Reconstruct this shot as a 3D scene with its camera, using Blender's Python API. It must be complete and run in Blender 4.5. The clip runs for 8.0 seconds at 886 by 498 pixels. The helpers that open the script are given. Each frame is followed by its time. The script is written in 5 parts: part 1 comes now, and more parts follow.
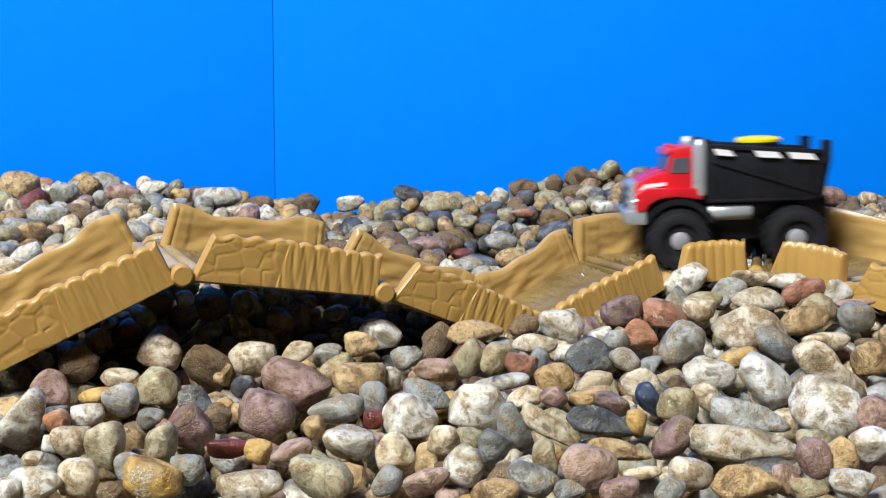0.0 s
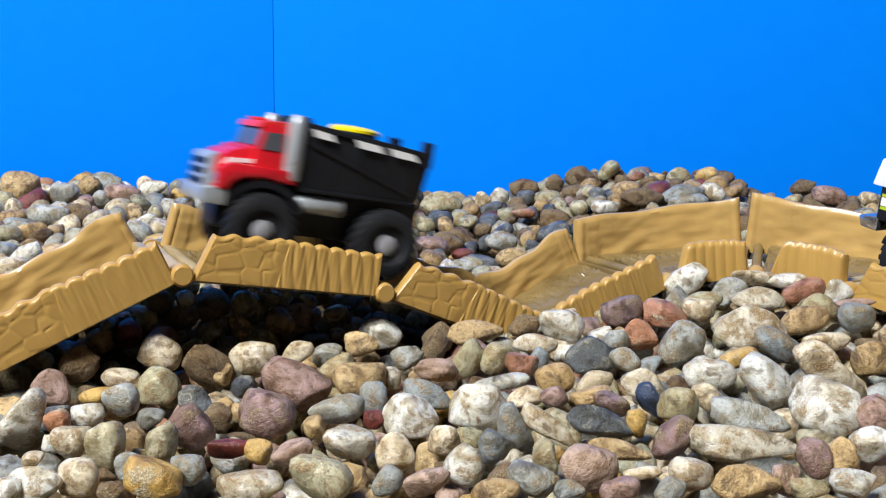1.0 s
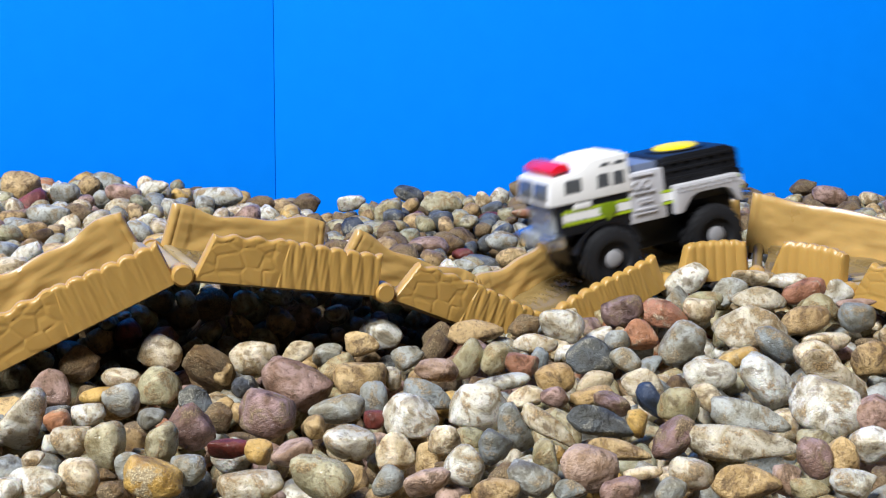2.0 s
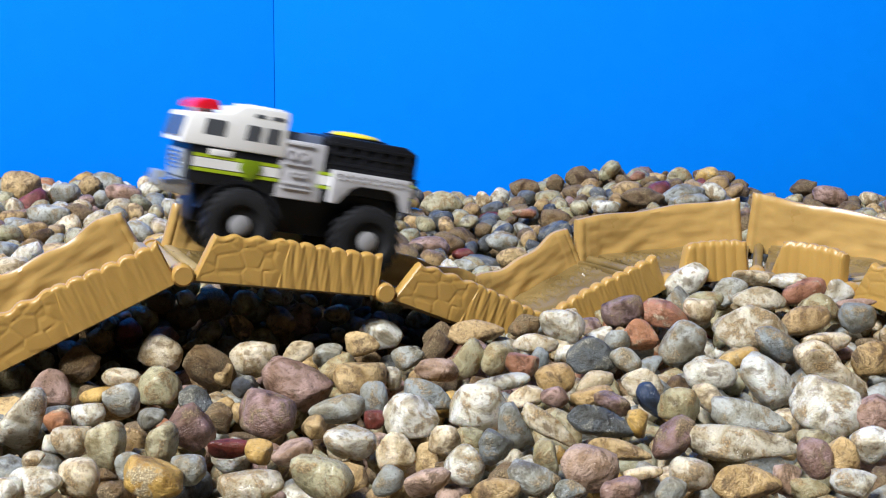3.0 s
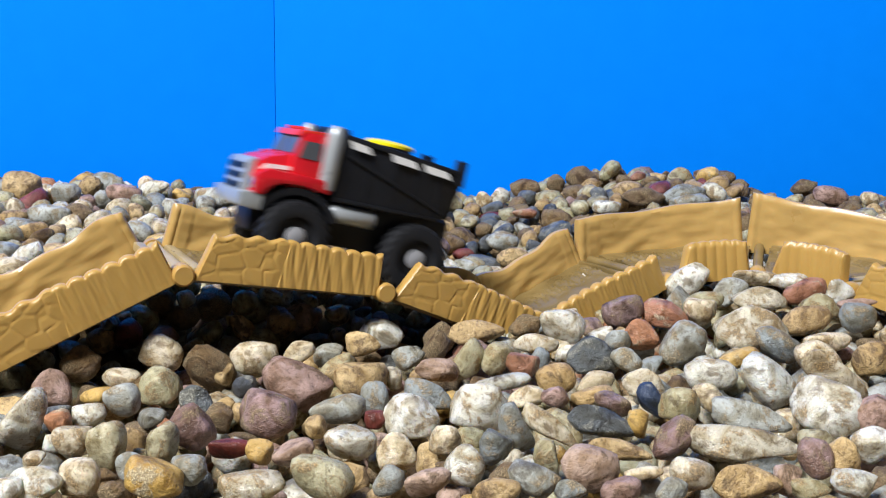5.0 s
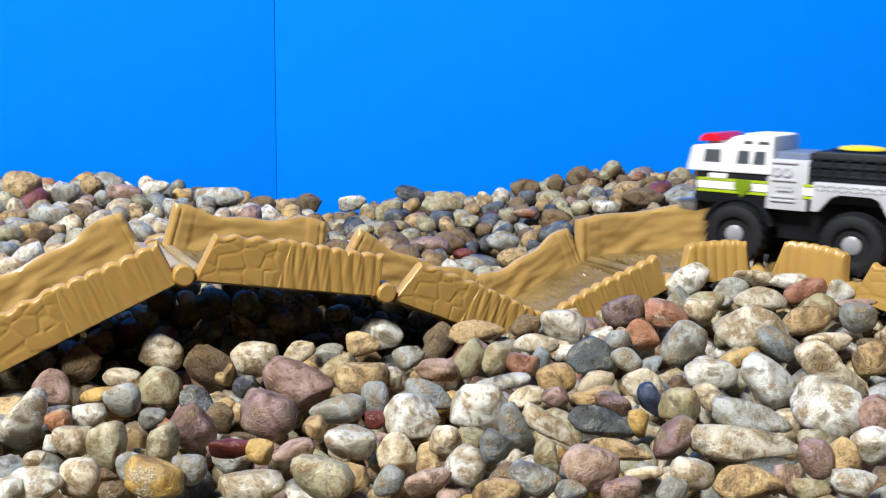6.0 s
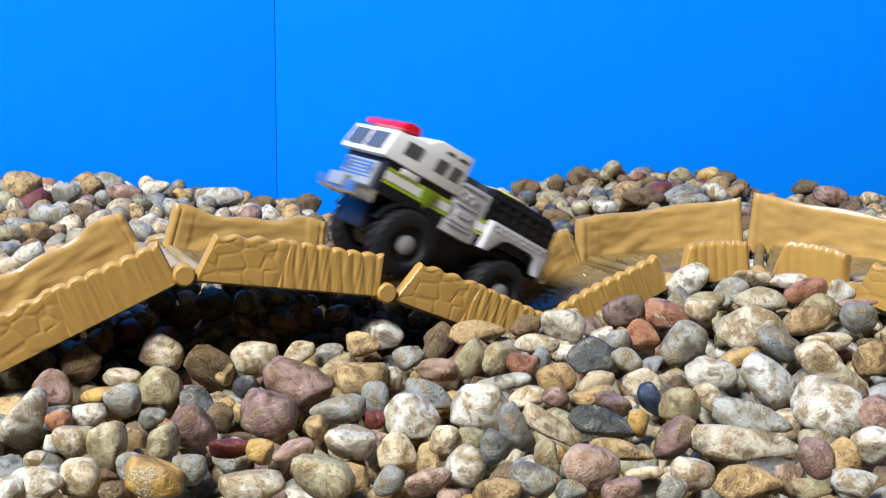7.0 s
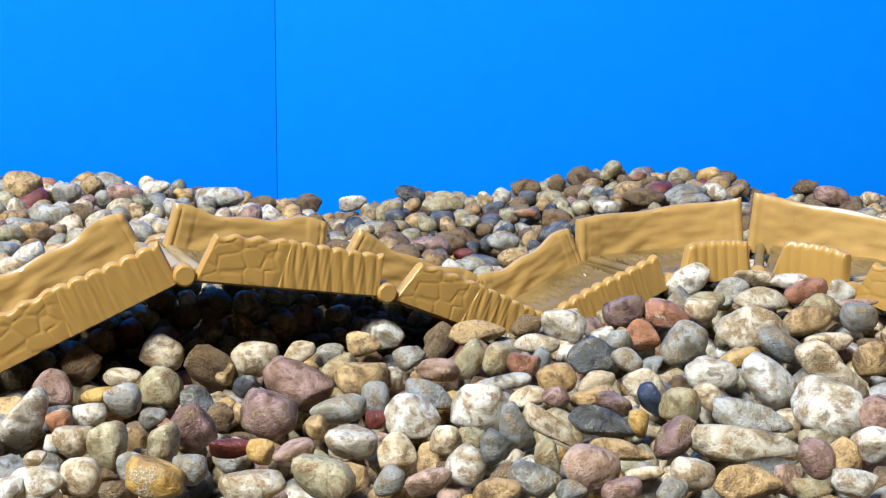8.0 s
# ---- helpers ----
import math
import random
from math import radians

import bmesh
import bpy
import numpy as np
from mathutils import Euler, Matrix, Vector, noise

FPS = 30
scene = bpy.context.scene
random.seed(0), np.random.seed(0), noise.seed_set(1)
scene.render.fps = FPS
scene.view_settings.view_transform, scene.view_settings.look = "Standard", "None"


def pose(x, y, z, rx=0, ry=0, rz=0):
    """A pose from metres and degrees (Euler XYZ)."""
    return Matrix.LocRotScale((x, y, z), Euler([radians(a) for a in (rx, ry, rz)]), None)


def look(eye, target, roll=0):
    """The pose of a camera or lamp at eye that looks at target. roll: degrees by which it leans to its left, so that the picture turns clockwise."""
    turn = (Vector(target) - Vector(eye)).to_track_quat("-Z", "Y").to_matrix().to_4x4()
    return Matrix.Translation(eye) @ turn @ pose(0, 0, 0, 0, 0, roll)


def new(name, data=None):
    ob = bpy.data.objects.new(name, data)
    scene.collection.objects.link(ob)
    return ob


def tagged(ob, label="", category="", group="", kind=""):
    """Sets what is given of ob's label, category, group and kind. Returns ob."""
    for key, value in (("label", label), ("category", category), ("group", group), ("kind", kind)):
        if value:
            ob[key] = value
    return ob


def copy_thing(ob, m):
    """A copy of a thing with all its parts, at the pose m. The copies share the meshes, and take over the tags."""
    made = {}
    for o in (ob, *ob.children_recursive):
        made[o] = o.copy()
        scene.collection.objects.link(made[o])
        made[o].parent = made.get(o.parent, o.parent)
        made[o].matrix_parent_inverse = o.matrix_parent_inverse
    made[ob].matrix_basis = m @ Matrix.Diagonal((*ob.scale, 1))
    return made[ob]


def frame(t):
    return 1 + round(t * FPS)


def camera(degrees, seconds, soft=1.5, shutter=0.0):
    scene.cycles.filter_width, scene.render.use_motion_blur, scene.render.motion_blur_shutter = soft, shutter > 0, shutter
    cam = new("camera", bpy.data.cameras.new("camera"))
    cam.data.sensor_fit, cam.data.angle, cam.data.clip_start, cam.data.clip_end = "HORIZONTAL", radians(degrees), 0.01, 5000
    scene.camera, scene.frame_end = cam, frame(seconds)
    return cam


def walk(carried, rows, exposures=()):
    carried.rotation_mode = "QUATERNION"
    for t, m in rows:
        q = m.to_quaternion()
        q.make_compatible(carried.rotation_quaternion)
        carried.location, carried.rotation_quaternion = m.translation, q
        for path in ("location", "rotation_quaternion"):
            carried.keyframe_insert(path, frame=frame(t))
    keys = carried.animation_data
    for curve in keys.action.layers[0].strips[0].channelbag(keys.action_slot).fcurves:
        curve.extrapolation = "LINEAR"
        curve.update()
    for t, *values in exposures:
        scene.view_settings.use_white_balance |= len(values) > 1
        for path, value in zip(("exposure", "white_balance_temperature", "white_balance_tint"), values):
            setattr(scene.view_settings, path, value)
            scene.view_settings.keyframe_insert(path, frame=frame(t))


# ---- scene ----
cam = camera(46, 8.0, soft=1.2, shutter=0.5)
EYE = 0.15
CAM_ROWS = [(0.0, pose(0, 0, EYE, 81.32, 0, 0.0)), (8.0, pose(0, 0, EYE, 81.32, 0, 0.12))]
walk(cam, CAM_ROWS, [(0.0, 0.0), (1.5, 0.0), (3.0, 0.0), (3.5, 0.1), (4.5, 0.0), (6.0, 0.04), (7.0, 0.04), (7.6, 0.08), (8.0, 0.14)])

# ---------------------------------------------------------------- light
world = bpy.data.worlds.new("room_air")
scene.world = world
world.use_nodes = True
world.node_tree.nodes["Background"].inputs[0].default_value = (0.9, 0.95, 1.0, 1)
world.node_tree.nodes["Background"].inputs[1].default_value = 0.25


def area_lamp(name, eye, target, sx, sy, power, colour):
    data = bpy.data.lights.new(name, "AREA")
    data.shape, data.size, data.size_y, data.energy, data.color = "RECTANGLE", sx, sy, power, colour
    ob = new(name, data)
    ob.matrix_world = look(eye, target)
    return ob


# unseen key lamp, added in front to the left, well below the ceiling
area_lamp("front_key_light", (-0.85, -0.7, 1.75), (0, 0.4, 0), 0.7, 0.5, 88, (0.97, 0.985, 1.0))


# ---------------------------------------------------------------- materials
def nodes_of(name):
    m = bpy.data.materials.new(name)
    m.use_nodes = True
    nt = m.node_tree
    return m, nt, nt.nodes["Principled BSDF"]


def add(nt, kind, **values):
    n = nt.nodes.new(kind)
    for k, v in values.items():
        n.inputs[k.replace("_", " ")].default_value = v
    return n


def coords(nt, scale):
    tc = nt.nodes.new("ShaderNodeTexCoord")
    mp = add(nt, "ShaderNodeMapping")
    mp.inputs["Scale"].default_value = (scale, scale, scale)
    nt.links.new(tc.outputs["Object"], mp.inputs[0])
    return mp.outputs[0]


def ramp(nt, stops, fac):
    r = nt.nodes.new("ShaderNodeValToRGB")
    e = r.color_ramp.elements
    while len(e) < len(stops):
        e.new(0.5)
    for el, (p, c) in zip(e, stops):
        el.position, el.color = p, (*c, 1)
    nt.links.new(fac, r.inputs[0])
    return r.outputs[0]


def mix(nt, mode, a, b, fac):
    m = nt.nodes.new("ShaderNodeMix")
    m.data_type, m.blend_type = "RGBA", mode
    for sock, v in ((m.inputs[0], fac), (m.inputs[6], a), (m.inputs[7], b)):
        if isinstance(v, (int, float)):
            sock.default_value = v
        elif isinstance(v, tuple):
            sock.default_value = (*v, 1)
        else:
            nt.links.new(v, sock)
    return m.outputs[2]


def bump(nt, p, height, strength, distance):
    b = add(nt, "ShaderNodeBump", Strength=strength, Distance=distance)
    nt.links.new(height, b.inputs["Height"])
    nt.links.new(b.outputs[0], p.inputs["Normal"])


def plastic(name, colour, rough=0.4, vary=0.12, grain=900, metal=0.0, relief=0.15, sss=0.0):
    m, nt, p = nodes_of(name)
    v = coords(nt, 1)
    n1 = add(nt, "ShaderNodeTexNoise", Scale=60.0, Detail=4.0)
    n2 = add(nt, "ShaderNodeTexNoise", Scale=float(grain), Detail=2.0)
    nt.links.new(v, n1.inputs["Vector"])
    nt.links.new(v, n2.inputs["Vector"])
    dark = tuple(c * (1 - vary) for c in colour)
    light = tuple(min(1, c * (1 + vary)) for c in colour)
    nt.links.new(ramp(nt, [(0.3, dark), (0.7, light)], n1.outputs[0]), p.inputs["Base Color"])
    p.inputs["Metallic"].default_value = metal
    mr = add(nt, "ShaderNodeMapRange")
    mr.inputs["To Min"].default_value, mr.inputs["To Max"].default_value = max(0.03, rough - 0.1), rough + 0.12
    nt.links.new(n1.outputs[0], mr.inputs[0])
    nt.links.new(mr.outputs[0], p.inputs["Roughness"])
    if sss:
        p.inputs["Subsurface Weight"].default_value = sss
        p.inputs["Subsurface Radius"].default_value = (0.004, 0.002, 0.001)
        p.inputs["Subsurface Scale"].default_value = 0.5
    bump(nt, p, n2.outputs[0], relief, 0.0003)
    return m


def stone_material(name, colours, dirt, dirt_share, rough, grit, cloudy=0.85, gloss=0.5, clear=0.0):
    """A pebble: base colour by piece, broad cloudy bands, patches of clinging dirt, fine specks and pits."""
    m, nt, p = nodes_of(name)
    info = nt.nodes.new("ShaderNodeObjectInfo")
    geo = nt.nodes.new("ShaderNodeNewGeometry")
    rnd = add(nt, "ShaderNodeMath")
    rnd.operation = "ADD"
    nt.links.new(info.outputs["Random"], rnd.inputs[0])
    nt.links.new(geo.outputs["Random Per Island"], rnd.inputs[1])
    fr = add(nt, "ShaderNodeMath")
    fr.operation = "FRACT"
    nt.links.new(rnd.outputs[0], fr.inputs[0])
    off = add(nt, "ShaderNodeVectorMath")
    off.operation = "MULTIPLY_ADD"
    comb = add(nt, "ShaderNodeCombineXYZ")
    for i in range(3):
        nt.links.new(fr.outputs[0], comb.inputs[i])
    nt.links.new(comb.outputs[0], off.inputs[0])
    off.inputs[1].default_value = (3.0, 5.0, 7.0)
    nt.links.new(geo.outputs["Position"], off.inputs[2])

    def texture(scale, detail, roughness, distortion=0.0):
        n = add(nt, "ShaderNodeTexNoise", Scale=scale, Detail=detail, Roughness=roughness, Distortion=distortion)
        nt.links.new(off.outputs[0], n.inputs["Vector"])
        return n.outputs[0]

    broad = texture(95.0, 3.0, 0.5, 1.6)
    patch = texture(170.0, 8.0, 0.66, 0.4)
    fine = texture(900.0, 4.0, 0.7)
    sand = texture(2200.0, 2.0, 0.6)
    k = len(colours) - 1
    base = ramp(nt, [(i / max(1, k), tuple(min(0.8, 1.17 * v) for v in c)) for i, c in enumerate(colours)], fr.outputs[0])
    cloud = ramp(nt, [(0.3, (0.34, 0.27, 0.17)), (0.43, (0.8, 0.74, 0.62)), (0.52, (1.0, 1.0, 1.0)), (0.66, (1.35, 1.37, 1.42))], broad)
    c1 = mix(nt, "MULTIPLY", base, cloud, cloudy)
    specks = ramp(nt, [(0.34, (0.25, 0.21, 0.17)), (0.44, (0.95, 0.94, 0.92)), (0.6, (1.0, 1.0, 1.0)), (0.7, (1.3, 1.3, 1.27))], fine)
    cracks = ramp(nt, [(0.36, (0.28, 0.22, 0.16)), (0.45, (1.0, 1.0, 1.0))], patch)
    c2 = mix(nt, "MULTIPLY", mix(nt, "MULTIPLY", c1, cracks, 0.75), specks, 0.4 + 0.35 * grit)
    cover = ramp(nt, [(0.62 - 0.15 * dirt_share, (0, 0, 0)), (0.69 - 0.14 * dirt_share, (0.8, 0.8, 0.8))], patch)
    crumbs = ramp(nt, [(0.4, tuple(0.5 * c for c in dirt)), (0.56, dirt), (0.66, tuple(min(0.8, 1.7 * c) for c in dirt))], sand)
    nt.links.new(mix(nt, "MIX", c2, crumbs, cover), p.inputs["Base Color"])
    mr = add(nt, "ShaderNodeMapRange")
    mr.inputs["To Min"].default_value, mr.inputs["To Max"].default_value = rough, 0.85
    nt.links.new(cover, mr.inputs[0])
    nt.links.new(mr.outputs[0], p.inputs["Roughness"])
    p.inputs["Specular IOR Level"].default_value = gloss
    if clear:
        p.inputs["Subsurface Weight"].default_value = clear
        p.inputs["Subsurface Radius"].default_value = (0.0045, 0.0035, 0.0022)
        p.inputs["Subsurface Scale"].default_value = 0.6

    def blend_height(a, b, factor):
        h = add(nt, "ShaderNodeMath")
        h.operation = "MULTIPLY_ADD"
        h.inputs[1].default_value = factor
        nt.links.new(a, h.inputs[0])
        nt.links.new(b, h.inputs[2])
        return h.outputs[0]

    height = blend_height(fine, blend_height(sand, patch, 0.12 + 0.2 * grit), 0.15 + 0.3 * grit)
    bump(nt, p, height, 0.4 + 0.6 * grit, 0.0026)
    return m


OCHRE, SANDY, EARTH = (0.31, 0.2, 0.085), (0.32, 0.235, 0.13), (0.16, 0.1, 0.055)
STONES = {
    "white": stone_material("quartz_white", [(0.52, 0.5, 0.43), (0.66, 0.64, 0.57), (0.45, 0.46, 0.43)], OCHRE, 0.6, 0.2, 0.25, 0.85, clear=0.4),
    "cream": stone_material("quartz_cream", [(0.58, 0.5, 0.36), (0.64, 0.55, 0.4), (0.48, 0.44, 0.35)], OCHRE, 0.75, 0.2, 0.25, 0.85, clear=0.4),
    "grey": stone_material("stone_grey", [(0.28, 0.29, 0.27), (0.38, 0.385, 0.35), (0.2, 0.22, 0.22)], SANDY, 0.6, 0.3, 0.35),
    "green": stone_material("stone_greenish", [(0.33, 0.31, 0.19), (0.42, 0.38, 0.25), (0.25, 0.25, 0.18)], OCHRE, 0.7, 0.2, 0.25, clear=0.3),
    "tan": stone_material("stone_tan", [(0.42, 0.28, 0.12), (0.5, 0.36, 0.18), (0.33, 0.22, 0.1)], EARTH, 0.6, 0.34, 0.4),
    "brown": stone_material("conglomerate_brown", [(0.2, 0.125, 0.055), (0.27, 0.175, 0.085), (0.15, 0.1, 0.06)], SANDY, 1.0, 0.5, 1.0),
    "red": stone_material("stone_red", [(0.33, 0.15, 0.09), (0.38, 0.17, 0.08), (0.27, 0.14, 0.11)], (0.5, 0.4, 0.28), 0.5, 0.36, 0.35),
    "pink": stone_material("stone_pink", [(0.4, 0.26, 0.2), (0.32, 0.21, 0.18), (0.46, 0.33, 0.24)], EARTH, 0.5, 0.32, 0.4),
    "purple": stone_material("stone_purple", [(0.24, 0.15, 0.14), (0.31, 0.2, 0.18), (0.17, 0.12, 0.12)], SANDY, 0.75, 0.32, 0.5, 1.0),
    "dark": stone_material("stone_dark", [(0.07, 0.08, 0.09), (0.11, 0.12, 0.125), (0.055, 0.06, 0.07)], (0.34, 0.33, 0.28), 0.6, 0.3, 0.6),
    "navy": stone_material("stone_navy", [(0.025, 0.04, 0.08), (0.035, 0.05, 0.085)], (0.25, 0.25, 0.25), 0.2, 0.28, 0.25),
    "maroon": stone_material("stone_maroon", [(0.15, 0.03, 0.026), (0.17, 0.045, 0.035)], (0.1, 0.04, 0.03), 0.3, 0.28, 0.25),
    "amber": stone_material("stone_amber", [(0.48, 0.3, 0.08), (0.52, 0.35, 0.12), (0.4, 0.24, 0.07)], (0.5, 0.42, 0.28), 0.5, 0.3, 0.35),
}
TAN = plastic("track_tan_plastic", (0.5, 0.3, 0.08), 0.37, 0.06, 700, relief=0.1, sss=0.12)
DUSTY_TAN = plastic("track_inner_dusty_plastic", (0.52, 0.33, 0.11), 0.3, 0.12, 500, relief=0.15, sss=0.12)
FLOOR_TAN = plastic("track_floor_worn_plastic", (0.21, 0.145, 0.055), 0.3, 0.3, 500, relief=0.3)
HINGE = plastic("hinge_dusty_plastic", (0.44, 0.33, 0.16), 0.4, 0.2, 500, relief=0.2)
BLUE = plastic("board_blue_paint", (0.0005, 0.236, 1.0), 0.6, 0.02, 300, relief=0.03)
BLUE.node_tree.nodes["Principled BSDF"].inputs["Specular IOR Level"].default_value = 0.04
SEAM = plastic("board_edge_dark", (0.003, 0.09, 0.42), 0.6, 0.1)
SAND = plastic("dust_brown", (0.11, 0.075, 0.045), 0.9, 0.35, 400, relief=0.8)
# unseen room and floor: colours kept dark so little light bounces into the shadows
ROOM = plastic("unseen_room_dark_grey", (0.09, 0.09, 0.095), 0.7, 0.03, 80)
WOOD = plastic("room_floor_wood", (0.1, 0.062, 0.035), 0.45, 0.25, 60)
BLACK = plastic("truck_black_plastic", (0.010, 0.011, 0.0145), 0.42, 0.25, 900, relief=0.1)
RUBBER = plastic("tyre_black_rubber", (0.012, 0.0125, 0.015), 0.6, 0.3, 700, relief=0.4)
RIM = plastic("rim_grey_plastic", (0.34, 0.34, 0.36), 0.35, 0.15, 900)
RED = plastic("truck_red_paint", (0.62, 0.012, 0.022), 0.25, 0.08, 900, relief=0.05)
for m in (BLACK, RUBBER):
    m.node_tree.nodes["Principled BSDF"].inputs["Specular IOR Level"].default_value = 0.3
ORANGE = plastic("roof_light_orange", (0.7, 0.035, 0.015), 0.3, 0.08)
SILVER = plastic("truck_silver_paint", (0.42, 0.45, 0.47), 0.3, 0.1, 900, metal=0.35)
CHROME = plastic("truck_chrome", (0.6, 0.62, 0.66), 0.15, 0.1, 900, metal=0.9)
PANEL = plastic("pump_panel_grey", (0.58, 0.58, 0.62), 0.4, 0.1, 900)
WHITE = plastic("truck_white_paint", (0.88, 0.88, 0.88), 0.28, 0.03, 900, relief=0.05)
LIME = plastic("stripe_lime_paint", (0.42, 0.56, 0.02), 0.35, 0.05)
BADGE = plastic("badge_olive_paint", (0.2, 0.3, 0.01), 0.35, 0.1)
YELLOW = plastic("button_yellow_plastic", (0.85, 0.68, 0.0), 0.35, 0.05)
LIGHTRED = plastic("light_bar_red", (0.75, 0.01, 0.03), 0.2, 0.05)
GLASS = plastic("window_dark_glass", (0.09, 0.1, 0.115), 0.12, 0.1)


# ---------------------------------------------------------------- mesh helpers
def mesh_of(name, bm, material, smooth=True, angle=40):
    me = bpy.data.meshes.new(name)
    bmesh.ops.recalc_face_normals(bm, faces=bm.faces)
    for f in bm.faces:
        f.smooth = smooth
    for e in bm.edges:
        if len(e.link_faces) == 2 and e.calc_face_angle(0) > radians(angle):
            e.smooth = False
    bm.to_mesh(me)
    bm.free()
    for m in (material if isinstance(material, (list, tuple)) else [material]):
        me.materials.append(m)
    return me


def part(name, bm, material, parent=None, label="", angle=40):
    ob = new(name, mesh_of(name, bm, material, True, angle))
    if parent is not None:
        ob.parent = parent
    if label:
        ob["label"] = label
    return ob


def soften(bm, width, segments=2):
    edges = [e for e in bm.edges if len(e.link_faces) == 2 and e.calc_face_angle(0) > radians(28)]
    bmesh.ops.bevel(bm, geom=edges, offset=width, segments=segments, profile=0.6, affect="EDGES", clamp_overlap=True)
    return bm


def box(x0, x1, y0, y1, z0, z1, r=0.0, bm=None):
    b = bmesh.new()
    bmesh.ops.create_cube(b, size=1)
    for v in b.verts:
        v.co = Vector((x0 + (v.co.x + .5) * (x1 - x0), y0 + (v.co.y + .5) * (y1 - y0), z0 + (v.co.z + .5) * (z1 - z0)))
    if r:
        soften(b, r)
    return join(bm, b)


def join(bm, b):
    if bm is None:
        return b
    me = bpy.data.meshes.new("tmp")
    b.to_mesh(me)
    b.free()
    bm.from_mesh(me)
    bpy.data.meshes.remove(me)
    return bm


def prism(pts, y0, y1, r=0.0, bm=None, taper=0.0):
    """A side outline in (x, z), carried across from y0 to y1. taper narrows what stands higher."""
    b = bmesh.new()
    zmin = min(p[1] for p in pts)
    rows = []
    for y in (y0, y1):
        rows.append([b.verts.new((x, y * (1 - taper * (z - zmin)), z)) for x, z in pts])
    n = len(pts)
    b.faces.new(rows[0])
    b.faces.new(rows[1][::-1])
    for i in range(n):
        b.faces.new((rows[0][i], rows[1][i], rows[1][(i + 1) % n], rows[0][(i + 1) % n]))
    bmesh.ops.recalc_face_normals(b, faces=b.faces)
    if r:
        soften(b, r)
    return join(bm, b)


def lathe(profile, n=32, bm=None, m=None):
    """Turn (radius, height) pairs about y."""
    b = bmesh.new()
    rings = []
    for r, h in profile:
        rings.append([b.verts.new((r * math.cos(2 * math.pi * i / n), h, r * math.sin(2 * math.pi * i / n))) for i in range(n)])
    for a, c in zip(rings, rings[1:]):
        for i in range(n):
            b.faces.new((a[i], a[(i + 1) % n], c[(i + 1) % n], c[i]))
    b.faces.new(rings[0])
    b.faces.new(rings[-1][::-1])
    if m is not None:
        bmesh.ops.transform(b, matrix=m, verts=b.verts)
    return join(bm, b)


def empty(name, m=None):
    ob = new(name)
    ob.empty_display_size = 0.01
    if m is not None:
        ob.matrix_world = m
    return ob


# ---------------------------------------------------------------- plan of the circuit
WIDE = 0.068          # across the track, outside to outside
YAW = radians(24.2)   # the straight run recedes to the right
LONG = 0.0726
OUT = Vector((-math.sin(YAW), math.cos(YAW), 0))
ALONG = Vector((math.cos(YAW), math.sin(YAW), 0))


def step(p, slope, long=LONG):
    a = radians(slope)
    return p + (ALONG * math.cos(a) + Vector((0, 0, math.sin(a)))) * long


# inner ends of the hinges, from the left
H1 = Vector((-0.0864, 0.3402, EYE - 0.0609))
H0 = H1 * 2 - step(H1, 23.5)
HA = H0 * 2 - step(H0, 6)
H2 = step(H1, -9.2)
H3 = step(H2, -23.3, 0.0745)
H4 = Vector((0.0932, 0.4209, EYE - 0.0782))
SHORT = (H4 - H3).length   # the last piece before the bend
CURVE_IN = 0.050
RISE = 4.0            # the bend climbs to its middle joint
CENTRE = H4 - OUT * CURVE_IN
TURN = 41.5


def tip(k):
    """Tilt of the bend's first (0) or second (1) piece about its outer joint."""
    a = YAW if k == 0 else YAW - radians(2 * TURN)
    axis = Vector((math.sin(a), -math.cos(a), 0)) * (1 if k == 0 else -1)
    c = Matrix.Translation(CENTRE)
    return c @ Matrix.Rotation(radians(RISE), 4, axis) @ c.inverted()


def on_curve(turn, radius):
    """A point of the bend, turn degrees on from its first joint."""
    a = radians(90) + YAW - radians(turn)
    return tip(0 if turn <= TURN else 1) @ (CENTRE + Vector((math.cos(a), math.sin(a), 0)) * radius)


# ---------------------------------------------------------------- room, boards and bed
# closed room added out of view; it shapes the ambient light
def shell():
    def slab(name, x0, x1, y0, y1, z0, z1, mat, label, cat):
        return tagged(part(name, box(x0, x1, y0, y1, z0, z1), mat), label, cat, kind="structure")
    slab("floor", -1.8, 1.8, -2.2, 1.2, -0.06, -0.012, WOOD, "unseen wooden floor under the gravel, dark brown to limit bounce light", "floor")
    slab("wall_north", -1.8, 1.8, 1.2, 1.28, -0.06, 2.45, ROOM, "unseen dark grey room wall, added to limit bounce light", "wall")
    slab("wall_south", -1.8, 1.8, -2.28, -2.2, -0.06, 2.45, ROOM, "unseen dark grey room wall, added to limit bounce light", "wall")
    slab("wall_west", -1.88, -1.8, -2.28, 1.28, -0.06, 2.45, ROOM, "unseen dark grey room wall, added to limit bounce light", "wall")
    slab("wall_east", 1.8, 1.88, -2.28, 1.28, -0.06, 2.45, ROOM, "unseen dark grey room wall, added to limit bounce light", "wall")
    slab("ceiling", -1.88, 1.88, -2.28, 1.28, 2.45, 2.52, ROOM, "unseen dark grey ceiling, added to limit bounce light", "ceiling")


BOARD_Y = 0.708
SEAM_X = -0.1152
LEAN = 4.0


